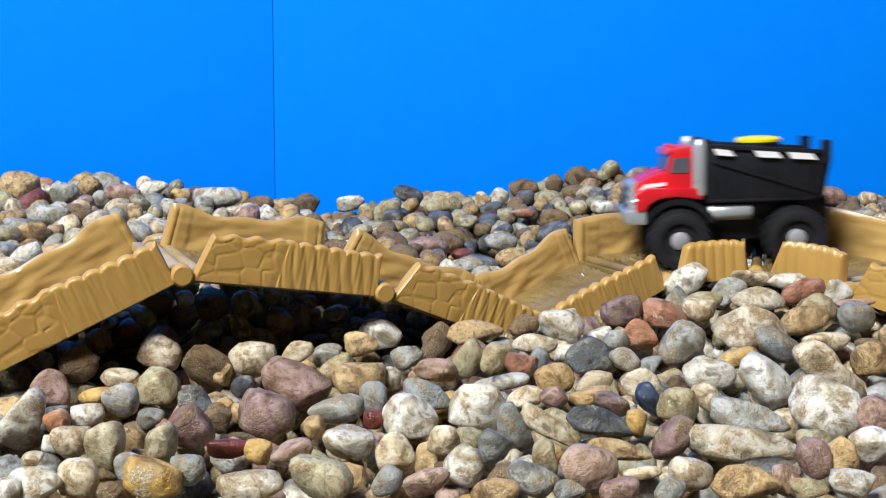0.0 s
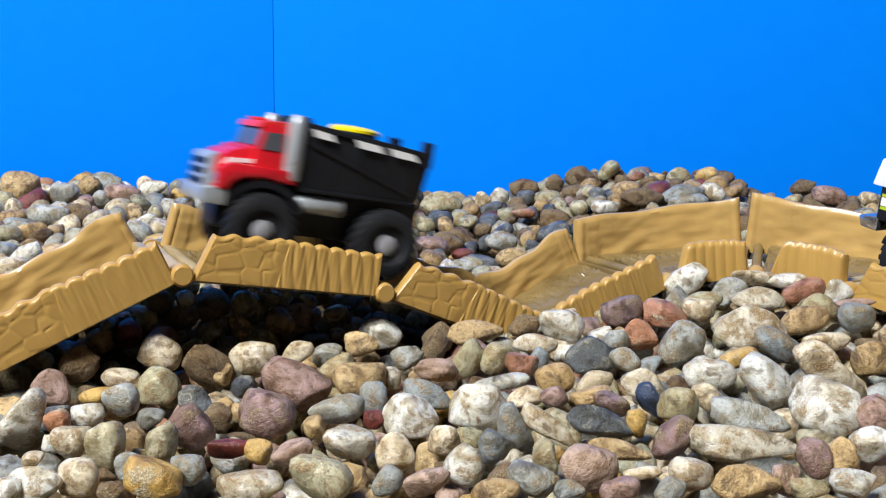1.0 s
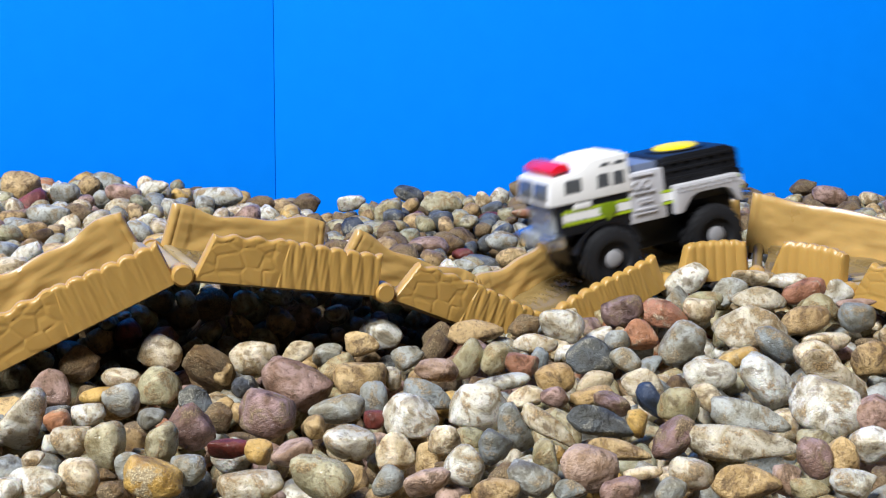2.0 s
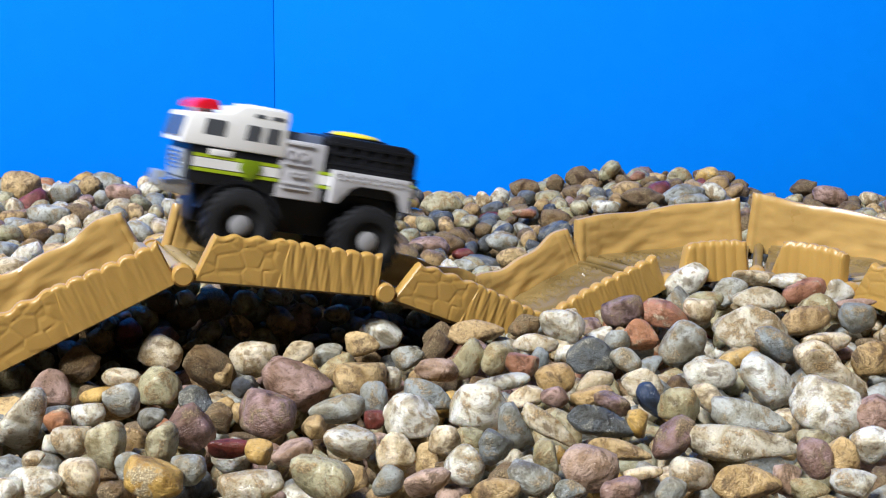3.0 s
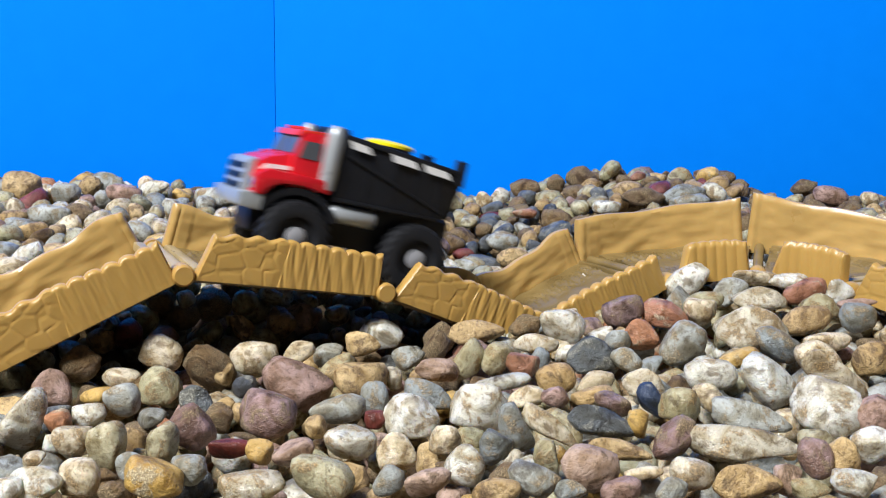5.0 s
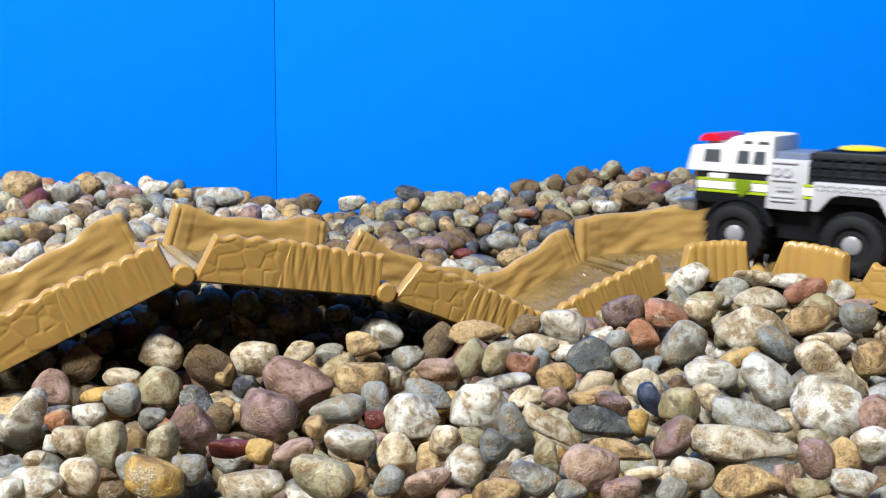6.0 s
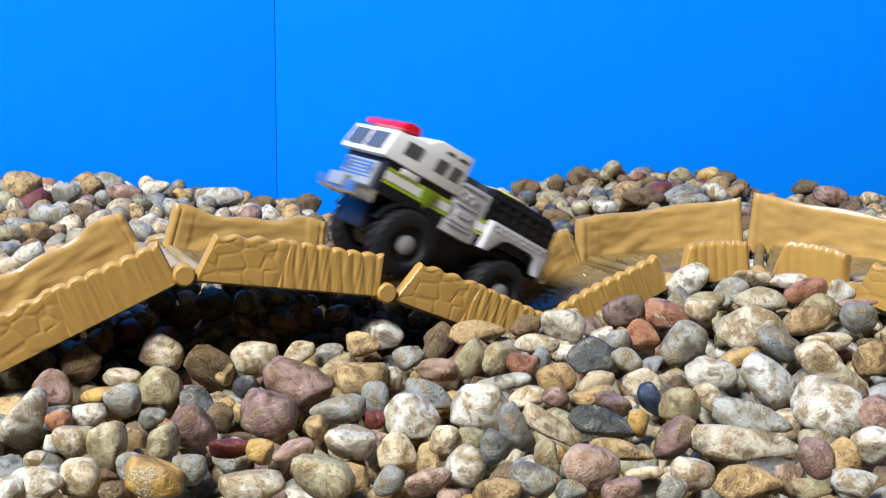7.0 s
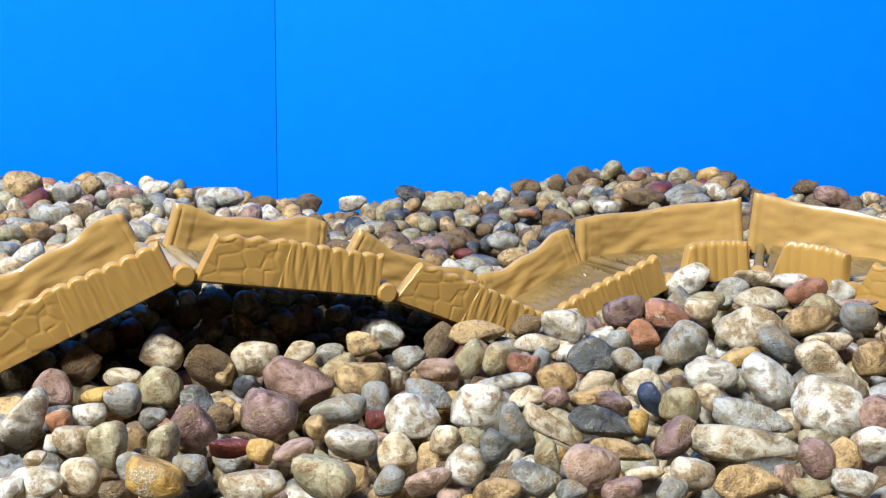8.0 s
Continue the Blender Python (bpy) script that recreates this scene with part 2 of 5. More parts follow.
def boards():
    """Two smooth blue boards that lean back a little and meet at a fine seam."""
    root = empty("backdrop", pose(0, BOARD_Y, 0, -LEAN))
    tagged(root, "two smooth bright blue boards with a fine vertical seam", "backdrop", kind="structure")
    part("board", box(-1.0, SEAM_X - 0.00013, 0, 0.006, -0.01, 0.8, 0.0004), BLUE, root)
    part("board", box(SEAM_X + 0.00013, 1.0, 0, 0.006, -0.01, 0.8, 0.0004), BLUE, root)
    part("seam_backing", box(SEAM_X - 0.02, SEAM_X + 0.02, 0.0065, 0.009, -0.01, 0.8), SEAM, root, "dark strip behind the joint")


SKY_X = [-0.6, -0.289, -0.178, -0.123, -0.085, -0.071, -0.031, 0.035, 0.105, 0.179, 0.201, 0.245, 0.289, 0.6]
SKY_Z = [0.092, 0.093, 0.089, 0.079, 0.074, 0.069, 0.080, 0.082, 0.098, 0.095, 0.080, 0.086, 0.078, 0.078]


def smooth01(v):
    v = np.clip(v, 0, 1)
    return v * v * (3 - 2 * v)


def surface(x, y):
    """Height of the gravel's top over the plan."""
    x, y = np.asarray(x, float), np.asarray(y, float)
    behind = y - (0.340 + 0.452 * (x + 0.086))     # how far behind the inner edge of the straight run
    z = 0.058 + 0.004 * smooth01((x + 0.05) / 0.1)
    z = z + 0.016 * np.exp(-(((x - 0.165) / 0.085) ** 2 + ((y - 0.425) / 0.05) ** 2))
    z = z + 0.004 * np.exp(-(((x - 0.04) / 0.05) ** 2 + ((y - 0.385) / 0.03) ** 2))
    # hollow under the bridge
    z = z - 0.033 * smooth01((behind - 0.012) / 0.028) * smooth01((0.13 - behind) / 0.05) * smooth01((x + 0.2) / 0.04) * smooth01((0.05 - x) / 0.05)
    z = z - 0.010 * smooth01((behind + 0.005) / 0.03) * smooth01((x - 0.0) / 0.05)
    back = np.interp(x, SKY_X, SKY_Z)
    k = smooth01((behind - 0.036) / 0.04)
    k = np.where(x > 0.1, smooth01((y - 0.50 - 0.1 * (x - 0.1)) / 0.06), k)
    mid = 0.066 + 0.008 * smooth01((0.02 - x) / 0.05)
    ramp_up = smooth01((y - 0.46) / 0.2)
    z = z * (1 - k) + (mid + (back - mid) * ramp_up) * k
    near = smooth01((0.2 - y) / 0.1)
    return z * (1 - near) + 0.045 * near


# ---------------------------------------------------------------- track pieces
def panel(x0, x1, y0, thick, base, top, relief, place, nx=64, nz=12, slant0=0.0, slant1=0.0, face=-1):
    """A moulded wall: x0..x1 along, relief on the side that face names, ends slanted. place maps to the piece's space."""
    b = bmesh.new()
    sides = []
    for side in (0, 1):
        grid = []
        for i in range(nx + 1):
            u = i / nx
            col = []
            for j in range(nz + 1):
                w = j / nz
                xx = x0 + (x1 - x0) * u + slant0 * w * (1 - u) - slant1 * w * u
                h = top(x0 + (x1 - x0) * u)
                z = base + (h - base) * w
                edge = min(1, u * nx / 2, (1 - u) * nx / 2, (1 - w) * nz / 2 + 0.15)
                rel = relief(xx, z, u) * edge - 0.0012 * (1 - min(1, edge)) ** 2
                near_side = (side == 0) == (face < 0)
                y = y0 if side == 0 else y0 + thick
                if near_side:
                    y += face * rel
                elif w > 0.95:
                    y += face * 0.0008
                col.append(b.verts.new(place(xx, y, z)))
            grid.append(col)
        sides.append(grid)
        for i in range(nx):
            for j in range(nz):
                b.faces.new((grid[i][j], grid[i + 1][j], grid[i + 1][j + 1], grid[i][j + 1]))
    a, c = sides
    for i in range(nx):
        b.faces.new((a[i][0], c[i][0], c[i + 1][0], a[i + 1][0]))
        b.faces.new((a[i][nz], a[i + 1][nz], c[i + 1][nz], c[i][nz]))
    for j in range(nz):
        b.faces.new((a[0][j], a[0][j + 1], c[0][j + 1], c[0][j]))
        b.faces.new((a[nx][j], c[nx][j], c[nx][j + 1], a[nx][j + 1]))
    return b


def scallop(x, pitch, amount):
    return amount * (abs(math.sin(math.pi * x / pitch)) ** 0.6 - 0.6)


def carved(split, length):
    """Dry-stone carving on the first stretch, upright logs on the rest."""
    def relief(x, z, u):
        if u < split:
            d = noise.voronoi(Vector((x * 135 + 3, z * 185, 1.7)))[0]
            g = min(1, (d[1] - d[0]) / 0.12)
            fade = min(1, (split - u) / 0.04)
            return (g * 0.00024 + 0.00008 * noise.noise(Vector((x * 200, z * 200, 0)))) * fade
        lean = z * 0.18 + 0.0006 * noise.noise(Vector((x * 150, z * 90, 3)))
        ph = (x + lean) / 0.0043
        return 0.00036 * abs(math.sin(math.pi * ph)) ** 0.8 + 0.00022 * noise.noise(Vector((x * 900, z * 80, 5)))
    return relief


def grain_relief(x, z, u):
    """Wavy wood grain, with a few dressed blocks at both ends."""
    r = 0.0007 * noise.noise(Vector((x * 28, z * 190 + 2 * noise.noise(Vector((x * 40, 0, 0))), 4.0))) + 0.0005 * noise.noise(Vector((x * 90, z * 400, 9)))
    end = min(u, 1 - u)
    if end < 0.15:
        joint = min(abs(end - 0.14) / 0.012, abs(end - 0.05) / 0.012, abs((z + 0.002) % 0.0062 - 0.0031) / 0.0006)
        r = 0.5 * r + 0.0004 * min(1, joint)
    return r


def floor_mesh(length, place, nx, y0, y1):
    """Roadway slab with two rough tyre bands pressed into it."""
    b = bmesh.new()
    ny = 44
    tops, lows = [], []
    for i in range(nx + 1):
        x = 0.004 + (length - 0.008) * i / nx
        t_row, l_row = [], []
        for j in range(ny + 1):
            y = y0 + (y1 - y0) * j / ny
            w = j / ny
            band = 1 if (0.1 < w < 0.36 or 0.64 < w < 0.9) else 0
            z = 0.0012 + 0.0008 * noise.noise(Vector((x * 120, y * 120, 0)))
            if band:
                z += 0.0008 * (max(0, math.sin(2 * math.pi * x / 0.0034)) * max(0, math.sin(2 * math.pi * y / 0.0036))) ** 0.6
                z += 0.0005 * (1 if math.sin(2 * math.pi * (x + (w - 0.5) * 0.01) / 0.0042) > 0 else -0.4) * (0.6 + 0.4 * math.sin(w * 90))
            t_row.append(b.verts.new(place(x, y, z)))
            l_row.append(b.verts.new(place(x, y, -0.0025)))
        tops.append(t_row)
        lows.append(l_row)
    for i in range(nx):
        for j in range(ny):
            b.faces.new((tops[i][j], tops[i + 1][j], tops[i + 1][j + 1], tops[i][j + 1]))
            b.faces.new((lows[i][j], lows[i][j + 1], lows[i + 1][j + 1], lows[i + 1][j]))
    for i in range(nx):
        b.faces.new((tops[i][0], lows[i][0], lows[i + 1][0], tops[i + 1][0]))
        b.faces.new((tops[i][ny], tops[i + 1][ny], lows[i + 1][ny], lows[i][ny]))
    for j in range(ny):
        b.faces.new((tops[0][j], tops[0][j + 1], lows[0][j + 1], lows[0][j]))
        b.faces.new((tops[nx][j], lows[nx][j], lows[nx][j + 1], tops[nx][j + 1]))
    return b


def hinge(root):
    """Barrel across the joint at the piece's start, with round caps and two side bars."""
    part("hinge_barrel", lathe([(0.0001, 0.004), (0.0030, 0.004), (0.0030, WIDE - 0.004), (0.0001, WIDE - 0.004)], 20), HINGE, root, "dusty greyish hinge barrel")
    for y in (0.0015, WIDE - 0.0015):
        s = 1 if y < 0.01 else -1
        cap = lathe([(0.0001, -0.0028 * s), (0.0030, -0.0028 * s), (0.0037, -0.002 * s), (0.0038, 0.001 * s), (0.0038, 0.0032 * s), (0.0001, 0.0032 * s)], 24)
        bmesh.ops.translate(cap, vec=(0, y, 0), verts=cap.verts)
        part("hinge_cap", cap, TAN, root)
    for x in (-0.0058, 0.0058):
        bar = box(x - 0.0019, x + 0.0019, 0.005, WIDE - 0.005, -0.001, 0.0024, 0.0007)
        part("hinge_bar", bar, HINGE, root, "dusty greyish hinge bar")


def straight(long=LONG, split=0.43):
    """One straight piece; split is the share of its inner wall that is carved as stones."""
    root = empty("track_segment")
    flat = lambda x, y, z: (x, y, z)
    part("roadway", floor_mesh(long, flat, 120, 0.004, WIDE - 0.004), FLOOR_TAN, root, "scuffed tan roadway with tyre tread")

    def low_top(x):
        u = x / long
        return 0.0142 + (scallop(x + 0.001, 0.0062, 0.0014) if u > split else 0.0006 * math.sin(x * 700)) + 0.0008 * math.sin(u * 5)

    def high_top(x):
        u = (x - 0.002) / (long - 0.004)
        return 0.0170 + 0.0016 * math.cos(u * 6.3 + 0.5) + 0.0007 * math.sin(u * 17)

    part("inner_wall", panel(0.0035, long - 0.0025, 0, 0.0042, -0.0012, low_top, carved(split, long), flat, 170, 30, 0.0055, 0.0), TAN, root, "carved stone and log pattern")
    part("outer_wall", panel(0.003, long - 0.003, WIDE - 0.0042, 0.0042, -0.003, high_top, grain_relief, flat, 80, 18, 0.003, 0.001), DUSTY_TAN, root, "wavy topped wall with wood grain")
    hinge(root)
    return root


def bend(mirrored):
    """A quarter-ish curve piece: short low wall inside, long high wall outside."""
    root = empty("curve_segment")
    arc = radians(TURN)
    rmid = CURVE_IN + WIDE / 2

    def at(radius):
        def place(x, y, z):
            u = x / (arc * radius)
            a = radians(90) - u * arc
            r = CURVE_IN + y
            return (math.cos(a) * r, math.sin(a) * r, z)
        return place
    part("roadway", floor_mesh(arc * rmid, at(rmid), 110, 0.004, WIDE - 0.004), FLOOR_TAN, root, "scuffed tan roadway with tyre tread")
    ri, ro = CURVE_IN, CURVE_IN + WIDE
    li, lo = arc * ri, arc * ro

    def low_top(x):
        u = x / li
        return (0.0158 if mirrored else 0.0150) + scallop(x, 0.0052, 0.0006) - 0.0022 * (2 * u - 1) ** 4

    def high_top(x):
        u = x / lo
        u = 1 - u if mirrored else u
        return 0.0195 + 0.0046 * u * u + 0.0005 * math.sin(u * 14)

    def logs(x, z, u):
        return 0.0005 * abs(math.sin(math.pi * (x + 0.03 * z) / 0.0041)) ** 0.8
    a, b = (0.0075, 0.0028) if not mirrored else (0.0075, 0.0012)
    part("inner_wall", panel(a - 0.003, li - b, 0, 0.004, -0.0015, low_top, logs, at(ri), 70, 16, 0.004 if not mirrored else 0.0045, 0.0008), TAN, root, "log pattern on a short wall")
    part("outer_wall", panel(-0.0053 if not mirrored else -0.0062, lo - (0.0025 if mirrored else 0.0072), WIDE - 0.0042, 0.0042, -0.003, high_top, grain_relief, at(ro), 90, 18, 0.001, 0.001), DUSTY_TAN, root, "wavy topped wall with wood grain")
    hinge_root(root)
    return root


def hinge_root(root):
    y = CURVE_IN
    barrel = lathe([(0.0001, y + 0.004), (0.0022, y + 0.004), (0.0022, y + WIDE - 0.006), (0.0001, y + WIDE - 0.006)], 20)
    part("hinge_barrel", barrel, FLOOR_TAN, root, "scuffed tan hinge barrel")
    cap = lathe([(0.0001, y - 0.0015), (0.0030, y - 0.0015), (0.0037, y - 0.0005), (0.0038, y + 0.0045), (0.0001, y + 0.0045)], 24)
    part("hinge_cap", cap, TAN, root)
    for x in (-0.0055, 0.0055):
        part("hinge_bar", box(x - 0.0011, x + 0.0011, y + 0.006, y + WIDE - 0.006, -0.002, 0.0006, 0.0003), FLOOR_TAN, root, "scuffed tan hinge bar")


def piece_pose(p, q):
    """Pose of a straight piece whose inner edge runs from p towards q."""
    u = (q - p).normalized()
    flat = Vector((u.x, u.y, 0)).normalized()
    v = Vector((-flat.y, flat.x, 0))
    n = u.cross(v)
    m = Matrix((u, v, n)).transposed().to_4x4()
    m.translation = p
    return m


TRACK_TAGS = ("tan moulded plastic track segment with carved stone and log walls", "toy track", "toy track pieces")
BEND_TAGS = ("tan plastic curved track segment with scuffed roadway and high outer wall", "toy track", "toy track pieces")


def blend_line(points, n):
    """A smooth line through points."""
    out = []
    for i in range(1, len(points) - 2):
        a, b, c, d = points[i - 1:i + 3]
        for k in range(n):
            t = k / n
            out.append(0.5 * ((2 * b) + (c - a) * t + (2 * a - 5 * b + 4 * c - d) * t * t + (3 * b - a - 3 * c + d) * t ** 3))
    out.append(points[-2].copy())
    return out


S6_DIR = Vector((math.cos(YAW - radians(2 * TURN)), math.sin(YAW - radians(2 * TURN)), 0))
J6 = on_curve(2 * TURN, CURVE_IN)
J7 = J6 + S6_DIR * LONG + Vector((0, 0, -0.012))
NEAR_SIDE = [J6, J7, Vector((0.30, 0.10, 0.058)), Vector((0.24, -0.16, 0.058)), Vector((0, -0.28, 0.058)),
             Vector((-0.24, -0.20, 0.058)), Vector((-0.29, 0.03, 0.058)), HA, H0]


def track():
    first = straight()
    tagged(first, *TRACK_TAGS)
    first.matrix_world = piece_pose(H0, H1)
    for p, q in ((H1, H2), (H2, H3), (HA, H0), (J6, J7)):
        copy_thing(first, piece_pose(p, q))
    last = straight(SHORT, 0.0)
    tagged(last, "short tan plastic track segment with log pattern walls", "toy track", "toy track pieces")
    last.matrix_world = piece_pose(H3, H4)
    for k, mirrored in ((0, False), (1, True)):
        c = bend(mirrored)
        tagged(c, *BEND_TAGS)
        m = Matrix.Rotation(YAW - radians(TURN) * k, 4, "Z")
        m.translation = CENTRE
        c.matrix_world = tip(k) @ m
    # the rest of the circuit, round behind the camera
    line = blend_line(NEAR_SIDE, 40)
    spots, run = [line[0]], 0.0
    for a, b in zip(line, line[1:]):
        run += (b - a).length
        if run >= LONG + 0.001:
            spots.append(b)
            run = 0.0
    for p, q in zip(spots, spots[1:]):
        copy_thing(first, piece_pose(p, q))


def centre_line():
    """Middle of the roadway all the way round, in the direction of travel (right to left before the camera)."""
    up = Vector((0, 0, 0.0016))
    def mids(ps):
        out = []
        for i, p in enumerate(ps):
            a, b = ps[max(0, i - 1)], ps[min(len(ps) - 1, i + 1)]
            d = (b - a)
            side = Vector((-d.y, d.x, 0)).normalized()
            out.append(p + side * WIDE / 2 + up)
        return out
    half = OUT * WIDE / 2 + up
    fwd = [HA + half, H0 + half, H1 + half, H2 + half, H3 + half, H4 + half]
    fwd += [on_curve(TURN * 2 * k / 14, CURVE_IN + WIDE / 2) + up for k in range(1, 15)]
    fwd += mids(blend_line(NEAR_SIDE, 30))[1:-2]
    dense = []
    loop = fwd[::-1]
    for a, b in zip(loop, loop[1:] + loop[:1]):
        k = max(1, int((b - a).length / 0.002))
        dense += [a.lerp(b, i / k) for i in range(k)]
    return dense


# ---------------------------------------------------------------- gravel
def pebble_shape(seed, sub, lumpy=False):
    """A water-worn stone of unit half-size: a lumpy egg with a few flattened faces."""
    rng = np.random.RandomState(seed)
    b = bmesh.new()
    bmesh.ops.create_icosphere(b, subdivisions=sub, radius=1)
    v = np.array([p.co for p in b.verts])
    f = np.array([[q.index for q in t.verts] for t in b.faces])
    b.free()
    power = rng.uniform(0.78, 1.0)
    v = np.sign(v) * np.abs(v) ** power
    off = rng.uniform(-50, 50, 3)
    amount = rng.uniform(0.25, 0.5)
    chip = rng.uniform(0.2, 0.3) if lumpy else rng.uniform(0.07, 0.2)
    for i in range(len(v)):
        p = Vector(v[i] * 0.8 + off)
        v[i] *= 1 + amount * noise.noise(p)
    dirs = rng.normal(size=(12, 3))
    dirs /= np.linalg.norm(dirs, axis=1)[:, None]
    for d in dirs[:rng.randint(5, 12)]:
        t = v @ d
        cut = t.max() * rng.uniform(0.58, 0.9)
        v -= np.outer(np.maximum(0, t - cut) * 0.85, d)
    for i in range(len(v)):
        p = Vector(v[i] * 1.3 + off)
        v[i] *= 1 + chip * noise.noise(p * 2.6) + 0.55 * chip * noise.noise(p * 6.5)
    # wear the sharpest points down
    for _ in range(1):
        total, count = np.zeros_like(v), np.zeros(len(v))
        for a, b in ((0, 1), (1, 2), (2, 0)):
            np.add.at(total, f[:, a], v[f[:, b]])
            np.add.at(count, f[:, a], 1)
        v = 0.5 * v + 0.5 * total / count[:, None]
    low, high = v.min(axis=0), v.max(axis=0)
    return (v - (low + high) / 2) / ((high - low) / 2), f


KINDS = ["white", "cream", "grey", "green", "tan", "brown", "red", "pink", "purple", "dark", "amber", "navy", "maroon"]
SHARE = np.array([0.08, 0.15, 0.19, 0.18, 0.12, 0.11, 0.04, 0.04, 0.03, 0.02, 0.03, 0.005, 0.005])
CELL = 0.002
GX, GY = np.meshgrid(np.arange(-0.5, 0.5, CELL), np.arange(-0.42, 0.7, CELL))
TOP = surface(GX, GY)
HEIGHT = TOP - 0.030
HEIGHT[GY < 0.19] += 0.008
CEILING = np.full_like(TOP, 9.0)
PLACED = []     # (x, y, z, a, b, c, turn, tilt, kind, shape, hero)


def window(x, y, r):
    i0, i1 = int((x - r + 0.5) / CELL), int((x + r + 0.5) / CELL) + 2
    j0, j1 = int((y - r + 0.42) / CELL), int((y + r + 0.42) / CELL) + 2
    return slice(max(0, j0), max(0, j1)), slice(max(0, i0), max(0, i1))


def footprint(x, y, a, b, turn):
    w = window(x, y, max(a, b))
    dx, dy = GX[w] - x, GY[w] - y
    c, s = math.cos(turn), math.sin(turn)
    q = ((dx * c + dy * s) / a) ** 2 + ((dy * c - dx * s) / b) ** 2
    return w, np.sqrt(np.maximum(0, 1 - q)), q < 1


def reserve_track():
    """Keep stones out of the track's own room."""
    line = centre_line()
    for p in line[::3]:
        w = window(p.x, p.y, WIDE / 2 + 0.003)
        d = (GX[w] - p.x) ** 2 + (GY[w] - p.y) ** 2 < (WIDE / 2 + 0.003) ** 2
        CEILING[w] = np.where(d, np.minimum(CEILING[w], p.z - 0.006), CEILING[w])


def settle(x, y, a, b, c, turn):
    w, dome, inside = footprint(x, y, a, b, turn)
    if not inside.any():
        return None
    z = float((HEIGHT[w] + c * dome)[inside].max()) - 0.22 * c
    return z, w, dome, inside


def drop(x, y, z, a, b, c, turn, kind, rng, hero=False, tilt=None):
    w, dome, inside = footprint(x, y, a, b, turn)
    HEIGHT[w] = np.where(inside, np.maximum(HEIGHT[w], z + c * dome), HEIGHT[w])
    tl = tilt if tilt is not None else (rng.uniform(-0.7, 0.7), rng.uniform(-0.7, 0.7))
    PLACED.append((x, y, z, a, b, c, turn, tl, kind, rng.randint(18, 24) if kind == "brown" else rng.randint(0, 18), hero))


def strew(rng, n, box_xy, size, limit, tries=5):
    x0, x1, y0, y1 = box_xy
    for _ in range(n):
        r = rng.uniform(*size)
        a, b, c = r * rng.uniform(0.95, 1.35), r * rng.uniform(0.8, 1.05), r * rng.uniform(0.68, 0.98)
        turn = rng.uniform(0, math.pi)
        best = None
        for _ in range(tries):
            x, y = rng.uniform(x0, x1), rng.uniform(y0, y1)
            if y + a > 0.698 or abs(x) + a > 0.49:
                continue
            got = settle(x, y, a, b, c, turn)
            if got is None:
                continue
            z, w, dome, inside = got
            if ((z + c * dome > CEILING[w]) & inside).any():
                continue
            rise = z + c * 0.6 - float(surface(x, y))
            if rise < limit and (best is None or rise < best[0]):
                best = (rise, x, y, z)
        if best:
            kind = KINDS[rng.choice(len(KINDS), p=SHARE)]
            if best[2] > 0.5 and best[1] > -0.08 and kind in ("white", "cream", "pink", "grey", "red", "amber") and rng.uniform() < 0.93:
                kind = ("brown", "green", "brown", "dark", "tan")[rng.randint(5)]     # darker, browner kinds along the far side: light falloff put into stone colour
            if best[2] < 0.42 and best[1] < 0.0 and kind in ("white", "cream", "grey") and rng.uniform() < 0.65:
                kind = ("brown", "green", "tan", "brown", "green")[rng.randint(5)]     # sandy brown stones on one side of the heap
            if best[2] < 0.42 and best[1] > 0.03 and kind in ("brown", "tan", "dark", "purple") and rng.uniform() < 0.6:
                kind = ("cream", "white", "grey")[rng.randint(3)]     # pale stones on the other
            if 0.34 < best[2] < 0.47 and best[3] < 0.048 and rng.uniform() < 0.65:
                kind = ("brown", "dark", "purple", "brown", "maroon")[rng.randint(5)]     # mostly dark brown and purplish stones down in the hollow
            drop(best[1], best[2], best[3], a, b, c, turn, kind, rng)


def hero(x, y, z, a, b, c, turn, kind, lean=0.0):
    """One stone that stands out: place, half sizes, turn about the vertical and lean in degrees."""
    if 0.385 < y < 0.46 and x < 0.015:
        z = min(z, settle(x, y, a, b, c, 0)[0])      # lies down in the hollow
    drop(x, y, z + 0.0008, a * 0.93, b, c * 0.97, radians(turn), kind, HERO_RNG, True, (0.0, radians(lean)))


HERO_RNG = np.random.RandomState(5)


